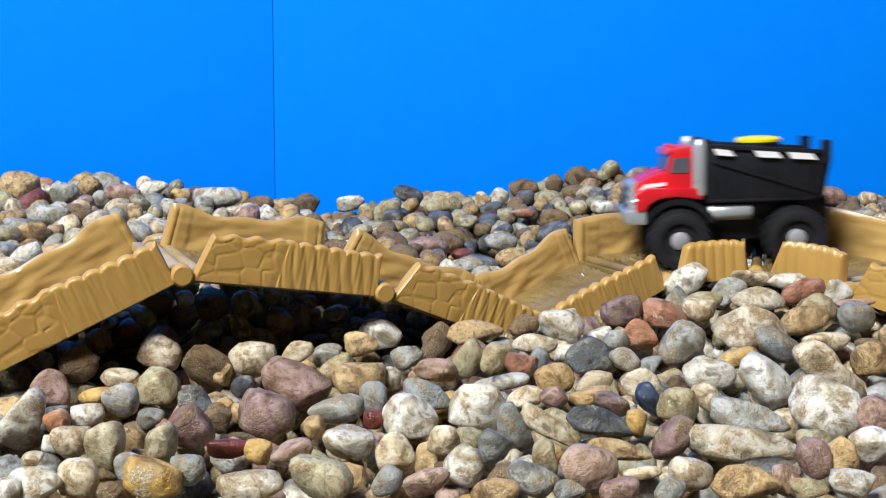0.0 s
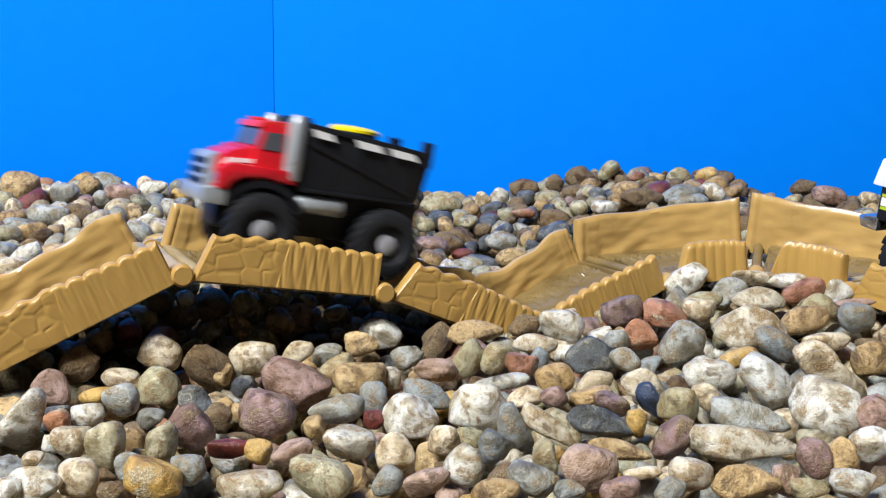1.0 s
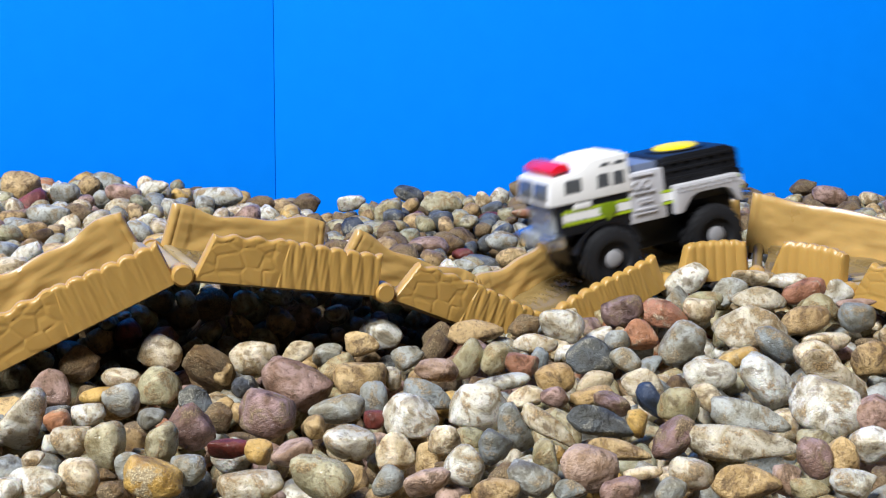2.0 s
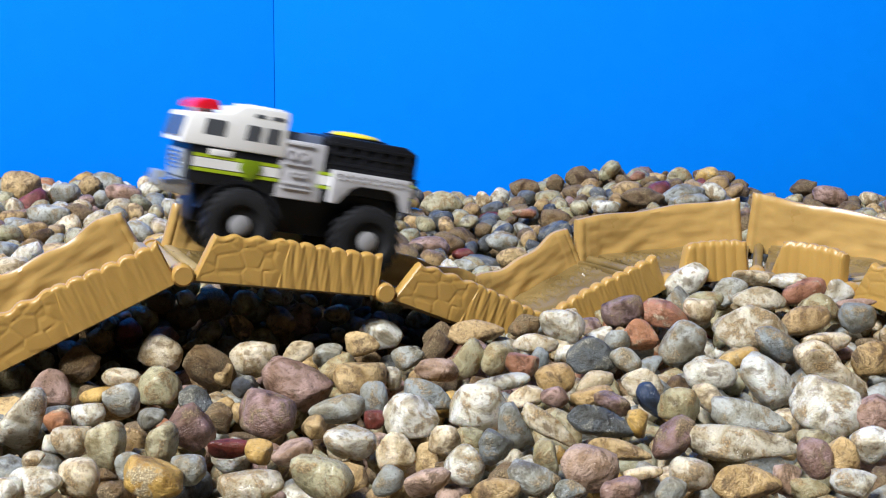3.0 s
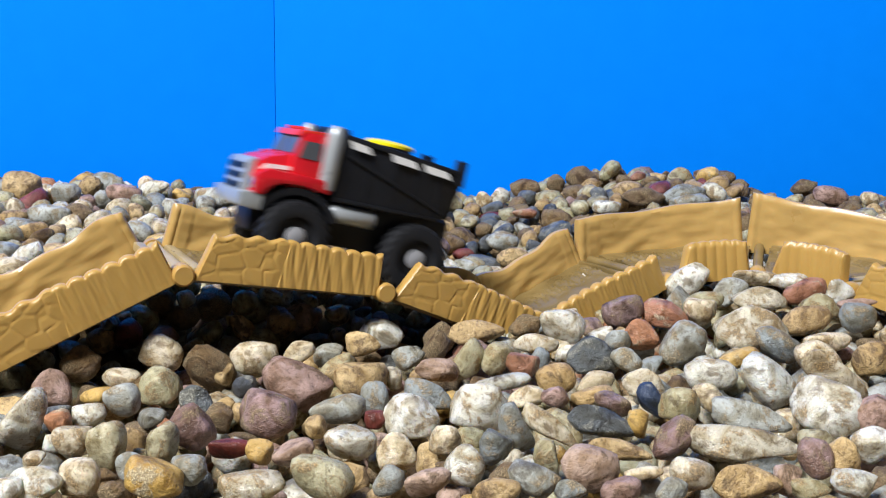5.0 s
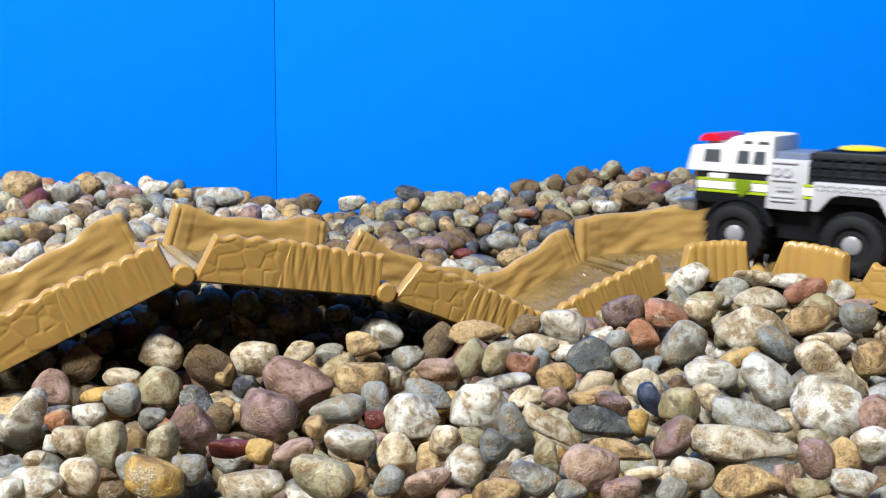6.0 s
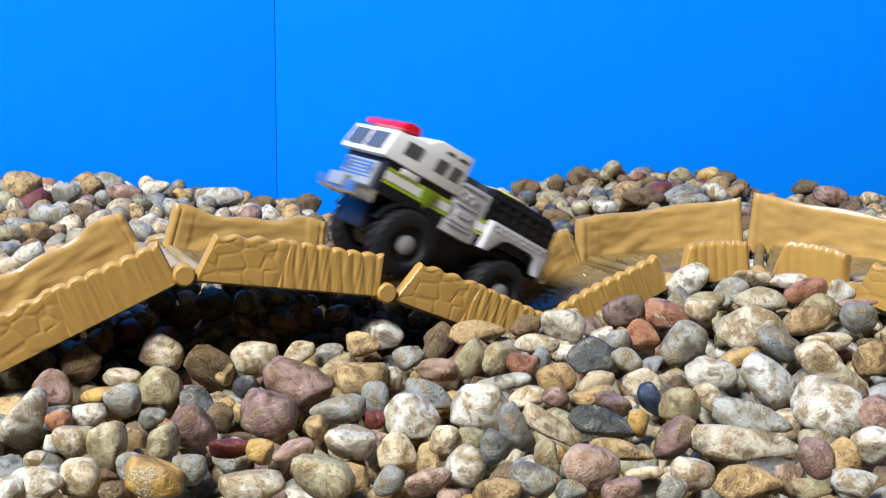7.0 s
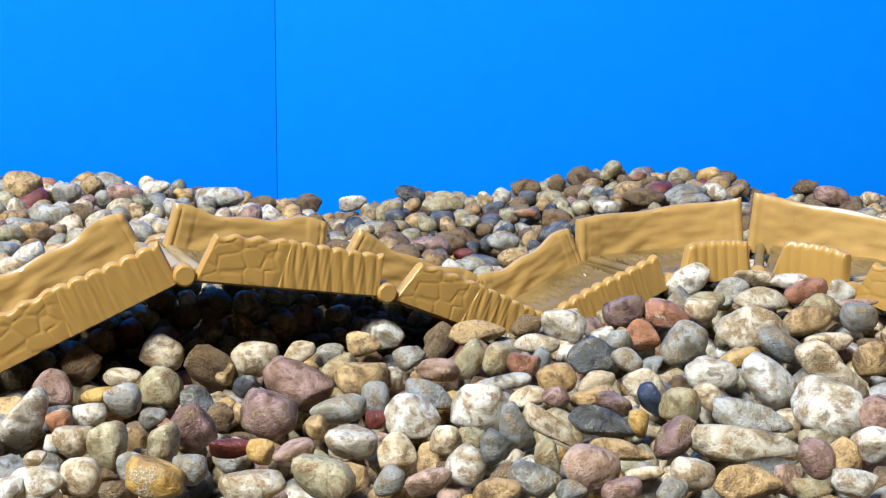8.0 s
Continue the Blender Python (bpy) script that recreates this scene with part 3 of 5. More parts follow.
def gravel():
    rng = np.random.RandomState(11)
    reserve_track()
    view = (-0.38, 0.38, 0.2, 0.695)
    hollow = (-0.2, 0.06, 0.32, 0.5)
    strew(rng, 3200, view, (0.0055, 0.009), -0.009)
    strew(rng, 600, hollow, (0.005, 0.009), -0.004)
    special_stones()
    strew(rng, 3200, (-0.38, 0.38, 0.40, 0.695), (0.0048, 0.0088), 0.002, 7)
    strew(rng, 2600, (-0.3, 0.3, 0.2, 0.42), (0.0042, 0.0072), -0.0015, 8)
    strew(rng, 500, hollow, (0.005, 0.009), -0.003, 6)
    strew(rng, 3500, view, (0.0028, 0.005), -0.002, 7)
    strew(rng, 1500, (-0.49, 0.49, -0.4, 0.22), (0.007, 0.011), 0.003, 6)
    # the bed under the stones
    b = bmesh.new()
    n, m = 100, 112
    grid = [[b.verts.new((-0.5 + i / n, -0.42 + j * 0.01, float(surface(-0.5 + i / n, -0.42 + j * 0.01)) - 0.026)) for j in range(m + 1)] for i in range(n + 1)]
    for i in range(n):
        for j in range(m):
            b.faces.new((grid[i][j], grid[i + 1][j], grid[i + 1][j + 1], grid[i][j + 1]))
    ring = [grid[i][0] for i in range(n + 1)] + [grid[n][j] for j in range(1, m + 1)] + [grid[i][m] for i in range(n - 1, -1, -1)] + [grid[0][j] for j in range(m - 1, 0, -1)]
    low = [b.verts.new((v.co.x, v.co.y, -0.011)) for v in ring]
    for i in range(len(ring)):
        k = (i + 1) % len(ring)
        b.faces.new((ring[i], low[i], low[k], ring[k]))
    bed = part("ground", b, SAND)
    tagged(bed, "bed of mixed river pebbles over brown sandy dust", "gravel", kind="structure")
    # the stones
    fine = [pebble_shape(100 + k, 3, k >= 18) for k in range(24)]
    rough = [pebble_shape(100 + k, 2, k >= 18) for k in range(24)]
    plain = [pebble_shape(100 + k, 1, k >= 18) for k in range(24)]
    shared = []
    for k, (v, f) in enumerate(fine):
        me = bpy.data.meshes.new("pebble")
        me.from_pydata(v.tolist(), [], f.tolist())
        me.polygons.foreach_set("use_smooth", np.ones(len(f), bool))
        me.materials.append(STONES["grey"])
        shared.append(me)
    order = sorted(range(len(PLACED)), key=lambda i: (not PLACED[i][10], abs(PLACED[i][1] - 0.32) + 0.4 * abs(PLACED[i][0]) - PLACED[i][2]))
    single = set(order[:300])
    verts, faces, mats, count = [], [], [], 0
    for i, (x, y, z, a, b_, c, turn, tilt, kind, shape, is_hero) in enumerate(PLACED):
        rot = Euler((tilt[0], tilt[1], turn)).to_matrix()
        if i in single:
            ob = new("pebble", shared[shape])
            ob.parent = bed
            ob.matrix_local = Matrix.LocRotScale((x, y, z), rot.to_quaternion(), (a, b_, c))
            ob.material_slots[0].link = "OBJECT"
            ob.material_slots[0].material = STONES[kind]
        else:
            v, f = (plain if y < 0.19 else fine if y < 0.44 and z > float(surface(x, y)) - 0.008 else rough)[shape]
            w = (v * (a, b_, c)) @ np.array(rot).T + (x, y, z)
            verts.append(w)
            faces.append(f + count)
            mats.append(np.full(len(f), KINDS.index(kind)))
            count += len(v)
    me = bpy.data.meshes.new("pebbles")
    v, f, k = np.concatenate(verts), np.concatenate(faces), np.concatenate(mats)
    me.from_pydata(v.tolist(), [], f.tolist())
    for name in KINDS:
        me.materials.append(STONES[name])
    me.polygons.foreach_set("material_index", k.astype(np.int32))
    me.polygons.foreach_set("use_smooth", np.ones(len(f), bool))
    rest = new("pebbles", me)
    rest.parent = bed
    tagged(rest, kind="stuff")


def special_stones():
    hero(-0.1654, 0.3894, 0.0390, 0.0069, 0.0047, 0.0055, 0, "cream", 0)
    hero(-0.1508, 0.3993, 0.0442, 0.0089, 0.0056, 0.0061, 0, "grey", 10)
    hero(-0.1184, 0.3075, 0.0588, 0.0069, 0.0052, 0.0069, 0, "pink", 30)
    hero(-0.1163, 0.2772, 0.0589, 0.0072, 0.0063, 0.0095, 0, "white", 0)
    hero(-0.1068, 0.2781, 0.0583, 0.0039, 0.0030, 0.0039, 0, "red", 0)
    hero(-0.1006, 0.2842, 0.0583, 0.0057, 0.0034, 0.0035, 0, "white", -5)
    hero(-0.1396, 0.4014, 0.0379, 0.0089, 0.0047, 0.0042, 0, "green", -5)
    hero(-0.1047, 0.3034, 0.0582, 0.0054, 0.0028, 0.0025, 0, "amber", -15)
    hero(-0.1036, 0.3237, 0.0583, 0.0068, 0.0035, 0.0030, 0, "cream", 0)
    hero(-0.0953, 0.2984, 0.0585, 0.0058, 0.0042, 0.0053, 0, "grey", 0)
    hero(-0.1148, 0.4143, 0.0426, 0.0107, 0.0069, 0.0077, 0, "white", 5)
    hero(-0.0874, 0.3106, 0.0588, 0.0073, 0.0052, 0.0064, 0, "green", 20)
    hero(-0.0760, 0.3299, 0.0588, 0.0097, 0.0066, 0.0077, 0, "brown", 30)
    hero(-0.0722, 0.2974, 0.0583, 0.0067, 0.0041, 0.0044, 0, "dark", 40)
    hero(-0.0681, 0.2702, 0.0589, 0.0070, 0.0050, 0.0061, 0, "purple", 50)
    hero(-0.0819, 0.2812, 0.0584, 0.0046, 0.0028, 0.0030, 0, "grey", -10)
    hero(-0.0871, 0.2580, 0.0584, 0.0054, 0.0048, 0.0073, 0, "green", 10)
    hero(-0.0965, 0.2600, 0.0585, 0.0054, 0.0038, 0.0046, 0, "cream", 0)
    hero(-0.1020, 0.2609, 0.0581, 0.0031, 0.0022, 0.0028, 0, "white", 0)
    hero(-0.0859, 0.2357, 0.0587, 0.0053, 0.0040, 0.0051, 0, "cream", 0)
    hero(-0.0948, 0.2327, 0.0585, 0.0069, 0.0045, 0.0050, 0, "white", -15)
    hero(-0.0759, 0.2448, 0.0583, 0.0044, 0.0032, 0.0041, 0, "grey", -20)
    hero(-0.0687, 0.2347, 0.0584, 0.0081, 0.0047, 0.0048, 0, "amber", 20)
    hero(-0.0730, 0.2600, 0.0585, 0.0043, 0.0038, 0.0059, 0, "green", 0)
    hero(-0.0618, 0.2408, 0.0584, 0.0050, 0.0034, 0.0040, 0, "grey", 0)
    hero(-0.1000, 0.2286, 0.0584, 0.0035, 0.0025, 0.0030, 0, "white", 0)
    hero(-0.0760, 0.2276, 0.0583, 0.0033, 0.0022, 0.0024, 0, "brown", 0)
    hero(-0.1024, 0.2488, 0.0580, 0.0035, 0.0022, 0.0024, 0, "cream", -20)
    hero(-0.0632, 0.2813, 0.0584, 0.0046, 0.0035, 0.0046, 0, "brown", 0)
    hero(-0.1413, 0.4085, 0.0511, 0.0143, 0.0066, 0.0052, 0, "brown", -10)
    hero(-0.0886, 0.4277, 0.0436, 0.0062, 0.0045, 0.0055, 0, "purple", 0)
    hero(-0.0803, 0.4267, 0.0370, 0.0115, 0.0075, 0.0085, 0, "cream", -10)
    hero(-0.0719, 0.3278, 0.0585, 0.0038, 0.0031, 0.0042, 0, "tan", 0)
    hero(-0.0615, 0.3116, 0.0585, 0.0044, 0.0031, 0.0037, 0, "dark", 0)
    hero(-0.0461, 0.3137, 0.0588, 0.0122, 0.0072, 0.0074, 0, "pink", 22)
    hero(-0.0496, 0.2824, 0.0589, 0.0090, 0.0060, 0.0070, 0, "purple", 20)
    hero(-0.0546, 0.2560, 0.0584, 0.0061, 0.0032, 0.0029, 0, "maroon", 5)
    hero(-0.0470, 0.2540, 0.0584, 0.0039, 0.0029, 0.0036, 0, "amber", 0)
    hero(-0.0381, 0.2520, 0.0586, 0.0057, 0.0037, 0.0042, 0, "pink", 5)
    hero(-0.0447, 0.2297, 0.0586, 0.0088, 0.0043, 0.0037, 0, "cream", -5)
    hero(-0.0614, 0.4372, 0.0392, 0.0087, 0.0045, 0.0041, 0, "cream", 10)
    hero(-0.0402, 0.3511, 0.0586, 0.0062, 0.0038, 0.0041, 0, "grey", -20)
    hero(-0.0346, 0.3300, 0.0588, 0.0070, 0.0043, 0.0046, 0, "green", -35)
    hero(-0.0258, 0.3118, 0.0594, 0.0088, 0.0060, 0.0070, 0, "tan", 0)
    hero(-0.0367, 0.4473, 0.0387, 0.0089, 0.0054, 0.0057, 0, "tan", 10)
    hero(-0.0291, 0.4528, 0.0417, 0.0116, 0.0075, 0.0084, 0, "white", 10)
    hero(-0.0204, 0.2967, 0.0595, 0.0045, 0.0038, 0.0056, 0, "grey", 0)
    hero(-0.0161, 0.3179, 0.0594, 0.0032, 0.0027, 0.0041, 0, "cream", 0)
    hero(-0.0120, 0.3433, 0.0601, 0.0060, 0.0039, 0.0044, 0, "grey", -20)
    hero(-0.0034, 0.3485, 0.0607, 0.0045, 0.0045, 0.0077, 0, "brown", 20)
    hero(-0.0023, 0.3252, 0.0602, 0.0080, 0.0042, 0.0038, 0, "pink", 5)
    hero(-0.0046, 0.2969, 0.0603, 0.0084, 0.0049, 0.0049, 0, "grey", 15)
    hero(-0.0089, 0.2756, 0.0603, 0.0085, 0.0056, 0.0065, 0, "white", 15)
    hero(-0.0303, 0.2875, 0.0589, 0.0088, 0.0047, 0.0042, 0, "grey", -10)
    hero(-0.0349, 0.2723, 0.0587, 0.0032, 0.0026, 0.0035, 0, "tan", 0)
    hero(-0.0191, 0.2774, 0.0592, 0.0033, 0.0024, 0.0029, 0, "maroon", 0)
    hero(-0.0244, 0.2582, 0.0592, 0.0070, 0.0049, 0.0058, 0, "white", 40)
    hero(-0.0117, 0.2502, 0.0598, 0.0056, 0.0042, 0.0053, 0, "cream", 20)
    hero(-0.0290, 0.2349, 0.0590, 0.0087, 0.0052, 0.0053, 0, "green", 25)
    hero(-0.0129, 0.2320, 0.0595, 0.0041, 0.0031, 0.0039, 0, "grey", 0)
    hero(-0.0036, 0.2290, 0.0600, 0.0060, 0.0034, 0.0033, 0, "pink", -10)
    hero(0.0003, 0.2564, 0.0605, 0.0046, 0.0035, 0.0046, 0, "cream", 0)
    hero(0.0098, 0.2819, 0.0615, 0.0090, 0.0063, 0.0076, 0, "white", 0)
    hero(0.0175, 0.3072, 0.0613, 0.0097, 0.0038, 0.0025, 0, "white", -12)
    hero(0.0241, 0.2921, 0.0618, 0.0065, 0.0034, 0.0031, 0, "cream", -10)
    hero(0.0050, 0.2383, 0.0608, 0.0051, 0.0040, 0.0054, 0, "white", 15)
    hero(0.0181, 0.2627, 0.0615, 0.0081, 0.0043, 0.0039, 0, "grey", 62)
    hero(0.0122, 0.2485, 0.0611, 0.0047, 0.0035, 0.0044, 0, "grey", 30)
    hero(0.0079, 0.3355, 0.0612, 0.0055, 0.0050, 0.0078, 0, "green", 15)
    hero(0.0171, 0.3335, 0.0617, 0.0066, 0.0042, 0.0047, 0, "green", -60)
    hero(0.0116, 0.3671, 0.0633, 0.0111, 0.0055, 0.0047, 0, "tan", -5)
    hero(0.0236, 0.4728, 0.0463, 0.0077, 0.0050, 0.0055, 0, "cream", 0)
    hero(0.0290, 0.3674, 0.0649, 0.0064, 0.0039, 0.0041, 0, "brown", -10)
    hero(0.0420, 0.3656, 0.0657, 0.0094, 0.0059, 0.0064, 0, "white", 15)
    hero(0.0314, 0.3490, 0.0632, 0.0085, 0.0043, 0.0037, 0, "cream", 0)
    hero(0.0483, 0.3338, 0.0632, 0.0090, 0.0059, 0.0066, 0, "dark", 0)
    hero(0.0247, 0.3224, 0.0619, 0.0060, 0.0040, 0.0045, 0, "red", 10)
    hero(0.0309, 0.3316, 0.0622, 0.0039, 0.0031, 0.0043, 0, "grey", 0)
    hero(0.0340, 0.3083, 0.0622, 0.0065, 0.0044, 0.0051, 0, "tan", -10)
    hero(0.0454, 0.3044, 0.0624, 0.0064, 0.0036, 0.0036, 0, "cream", -10)
    hero(0.0426, 0.2902, 0.0622, 0.0068, 0.0031, 0.0024, 0, "tan", -15)
    hero(0.0320, 0.2901, 0.0620, 0.0044, 0.0030, 0.0034, 0, "pink", 35)
    hero(0.0278, 0.2638, 0.0619, 0.0097, 0.0042, 0.0031, 0, "cream", 34)
    hero(0.0416, 0.2669, 0.0624, 0.0104, 0.0050, 0.0041, 0, "dark", 15)
    hero(0.0470, 0.2821, 0.0623, 0.0060, 0.0037, 0.0040, 0, "purple", 45)
    hero(0.0337, 0.2315, 0.0624, 0.0074, 0.0050, 0.0058, 0, "pink", 0)
    hero(0.0426, 0.2456, 0.0622, 0.0090, 0.0038, 0.0028, 0, "tan", 10)
    hero(0.0244, 0.2394, 0.0616, 0.0057, 0.0032, 0.0031, 0, "green", 75)
    hero(0.0595, 0.3024, 0.0627, 0.0071, 0.0044, 0.0048, 0, "cream", 10)
    hero(0.0591, 0.3297, 0.0627, 0.0058, 0.0036, 0.0039, 0, "grey", 25)
    hero(0.0599, 0.3511, 0.0637, 0.0049, 0.0034, 0.0041, 0, "grey", 0)
    hero(0.0686, 0.3563, 0.0644, 0.0071, 0.0049, 0.0058, 0, "red", 20)
    hero(0.0665, 0.3790, 0.0676, 0.0088, 0.0056, 0.0062, 0, "purple", -22)
    hero(0.0458, 0.2295, 0.0621, 0.0049, 0.0021, 0.0015, 0, "cream", -8)
    hero(0.0587, 0.2851, 0.0622, 0.0064, 0.0036, 0.0035, 0, "navy", 50)
    hero(0.0510, 0.2649, 0.0623, 0.0031, 0.0027, 0.0041, 0, "amber", 0)
    hero(0.0203, 0.2273, 0.0613, 0.0068, 0.0039, 0.0038, 0, "grey", 20)
    hero(0.0153, 0.2303, 0.0611, 0.0055, 0.0032, 0.0033, 0, "brown", -20)
    hero(0.0116, 0.2222, 0.0611, 0.0061, 0.0032, 0.0029, 0, "tan", -10)
    hero(0.0389, 0.2193, 0.0622, 0.0050, 0.0029, 0.0029, 0, "pink", 0)
    hero(0.0278, 0.2203, 0.0619, 0.0039, 0.0025, 0.0026, 0, "grey", 0)
    hero(0.0576, 0.2508, 0.0626, 0.0068, 0.0046, 0.0053, 0, "purple", -20)
    hero(0.0988, 0.4202, 0.0716, 0.0112, 0.0063, 0.0061, 0, "white", -28)
    hero(0.1588, 0.5287, 0.0594, 0.0082, 0.0042, 0.0037, 0, "white", 0)
    hero(0.1250, 0.4116, 0.0744, 0.0109, 0.0048, 0.0036, 0, "cream", 8)
    hero(0.0990, 0.3925, 0.0691, 0.0086, 0.0045, 0.0041, 0, "green", -15)
    hero(0.1112, 0.4020, 0.0716, 0.0084, 0.0051, 0.0053, 0, "grey", -30)
    hero(0.1201, 0.3907, 0.0706, 0.0113, 0.0057, 0.0050, 0, "cream", 0)
    hero(0.0818, 0.3770, 0.0670, 0.0101, 0.0057, 0.0055, 0, "red", 20)
    hero(0.0950, 0.3801, 0.0674, 0.0071, 0.0047, 0.0053, 0, "cream", 5)
    hero(0.1092, 0.3637, 0.0656, 0.0144, 0.0084, 0.0085, 0, "cream", 0)
    hero(0.1383, 0.3941, 0.0725, 0.0096, 0.0053, 0.0050, 0, "red", -10)
    hero(0.1391, 0.3805, 0.0694, 0.0079, 0.0051, 0.0057, 0, "green", 0)
    hero(0.1304, 0.3700, 0.0669, 0.0099, 0.0057, 0.0056, 0, "tan", -20)
    hero(0.1506, 0.3921, 0.0725, 0.0061, 0.0045, 0.0057, 0, "white", 0)
    hero(0.1362, 0.4045, 0.0746, 0.0093, 0.0042, 0.0033, 0, "white", 0)
    hero(0.0814, 0.3472, 0.0641, 0.0089, 0.0065, 0.0081, 0, "grey", 0)
    hero(0.1126, 0.3451, 0.0636, 0.0097, 0.0055, 0.0054, 0, "grey", 25)
    hero(0.0967, 0.3328, 0.0625, 0.0072, 0.0035, 0.0029, 0, "amber", -20)
    hero(0.0817, 0.3116, 0.0627, 0.0088, 0.0051, 0.0051, 0, "white", 0)
    hero(0.0970, 0.3025, 0.0627, 0.0114, 0.0065, 0.0064, 0, "white", 40)
    hero(0.1212, 0.3289, 0.0630, 0.0088, 0.0054, 0.0058, 0, "cream", 30)
    hero(0.1184, 0.3066, 0.0627, 0.0133, 0.0062, 0.0050, 0, "cream", 42)
    hero(0.1305, 0.3472, 0.0637, 0.0093, 0.0047, 0.0040, 0, "cream", 0)
    hero(0.1499, 0.3701, 0.0675, 0.0073, 0.0051, 0.0060, 0, "grey", 0)
    hero(0.1546, 0.3837, 0.0701, 0.0080, 0.0032, 0.0022, 0, "pink", -8)
    hero(0.1382, 0.3280, 0.0632, 0.0065, 0.0050, 0.0065, 0, "tan", -20)
    hero(0.0822, 0.2701, 0.0626, 0.0121, 0.0057, 0.0046, 0, "grey", 12)
    hero(0.0756, 0.2892, 0.0623, 0.0054, 0.0034, 0.0037, 0, "cream", 40)
    hero(0.0655, 0.2802, 0.0626, 0.0063, 0.0045, 0.0056, 0, "green", 0)
    hero(0.1053, 0.2752, 0.0629, 0.0104, 0.0071, 0.0084, 0, "white", 25)
    hero(0.0742, 0.2498, 0.0626, 0.0154, 0.0065, 0.0047, 0, "cream", 3)
    hero(0.1153, 0.2701, 0.0626, 0.0064, 0.0045, 0.0054, 0, "pink", -30)
    hero(0.0886, 0.2387, 0.0626, 0.0057, 0.0037, 0.0042, 0, "purple", 65)
    hero(0.0953, 0.2398, 0.0626, 0.0045, 0.0037, 0.0051, 0, "tan", 0)
    hero(0.1058, 0.2479, 0.0626, 0.0056, 0.0038, 0.0044, 0, "white", -30)
    hero(0.0914, 0.2225, 0.0623, 0.0058, 0.0034, 0.0034, 0, "white", 5)
    hero(0.0674, 0.2235, 0.0626, 0.0085, 0.0047, 0.0044, 0, "tan", 0)
    hero(0.0564, 0.2275, 0.0624, 0.0057, 0.0037, 0.0041, 0, "cream", 10)
    hero(0.0773, 0.2245, 0.0622, 0.0036, 0.0029, 0.0040, 0, "pink", 0)
    hero(0.0810, 0.2204, 0.0621, 0.0047, 0.0027, 0.0026, 0, "green", 0)
    hero(0.0501, 0.2194, 0.0622, 0.0039, 0.0026, 0.0029, 0, "grey", 0)
    hero(-0.2539, 0.6247, 0.0909, 0.0125, 0.0088, 0.0107, 0, "tan", 0)
    hero(-0.2227, 0.6132, 0.0880, 0.0091, 0.0061, 0.0070, 0, "grey", 0)
    hero(-0.2182, 0.6399, 0.0906, 0.0080, 0.0052, 0.0058, 0, "tan", -50)
    hero(-0.2093, 0.6501, 0.0910, 0.0119, 0.0075, 0.0082, 0, "grey", 0)
    hero(-0.1903, 0.6183, 0.0875, 0.0117, 0.0066, 0.0064, 0, "pink", 5)
    hero(-0.1785, 0.6408, 0.0891, 0.0110, 0.0059, 0.0055, 0, "white", -20)
    hero(-0.1407, 0.6470, 0.0829, 0.0174, 0.0084, 0.0070, 0, "white", 0)
    hero(-0.0892, 0.6750, 0.0763, 0.0100, 0.0062, 0.0066, 0, "brown", 0)
    hero(-0.1145, 0.6514, 0.0785, 0.0101, 0.0055, 0.0052, 0, "brown", 0)
    hero(-0.0598, 0.6750, 0.0759, 0.0100, 0.0058, 0.0058, 0, "white", 0)
    hero(-0.0223, 0.6750, 0.0818, 0.0116, 0.0062, 0.0058, 0, "dark", 20)
    hero(-0.0010, 0.6359, 0.0813, 0.0142, 0.0077, 0.0073, 0, "green", 0)
    hero(-0.0325, 0.6091, 0.0785, 0.0087, 0.0062, 0.0077, 0, "green", 0)
    hero(0.0345, 0.6524, 0.0827, 0.0074, 0.0052, 0.0063, 0, "white", 0)
    hero(0.0243, 0.6371, 0.0818, 0.0055, 0.0044, 0.0062, 0, "cream", 0)
    hero(0.0855, 0.6513, 0.0945, 0.0107, 0.0071, 0.0082, 0, "brown", 0)
    hero(0.1042, 0.6590, 0.0985, 0.0090, 0.0050, 0.0049, 0, "green", -45)
    hero(0.1186, 0.6396, 0.0969, 0.0055, 0.0032, 0.0033, 0, "red", 0)
    hero(0.0900, 0.5759, 0.0843, 0.0089, 0.0049, 0.0046, 0, "white", 0)
    hero(0.0515, 0.6672, 0.0866, 0.0106, 0.0063, 0.0065, 0, "brown", 0)
    hero(0.0702, 0.6567, 0.0908, 0.0064, 0.0047, 0.0060, 0, "brown", 0)
    hero(0.1461, 0.6467, 0.0967, 0.0085, 0.0052, 0.0055, 0, "green", 0)
    hero(0.1644, 0.6496, 0.0961, 0.0089, 0.0053, 0.0055, 0, "amber", -10)
    hero(0.1551, 0.6022, 0.0905, 0.0089, 0.0055, 0.0058, 0, "white", 15)
    hero(0.1125, 0.5878, 0.0891, 0.0134, 0.0069, 0.0060, 0, "brown", 0)
    hero(0.1367, 0.5961, 0.0902, 0.0143, 0.0071, 0.0061, 0, "grey", 0)
    hero(0.1375, 0.5824, 0.0868, 0.0120, 0.0057, 0.0047, 0, "grey", -8)
    hero(0.2333, 0.6750, 0.0863, 0.0092, 0.0056, 0.0058, 0, "brown", 0)
    hero(0.2356, 0.6359, 0.0848, 0.0116, 0.0066, 0.0065, 0, "pink", 10)
    hero(0.2578, 0.6307, 0.0833, 0.0068, 0.0045, 0.0050, 0, "cream", 0)
    hero(0.0456, 0.5892, 0.0796, 0.0078, 0.0037, 0.0030, 0, "red", 0)
    hero(0.0298, 0.5323, 0.0714, 0.0092, 0.0051, 0.0049, 0, "grey", 0)
    hero(-0.2169, 0.5696, 0.0806, 0.0131, 0.0070, 0.0065, 0, "grey", 0)
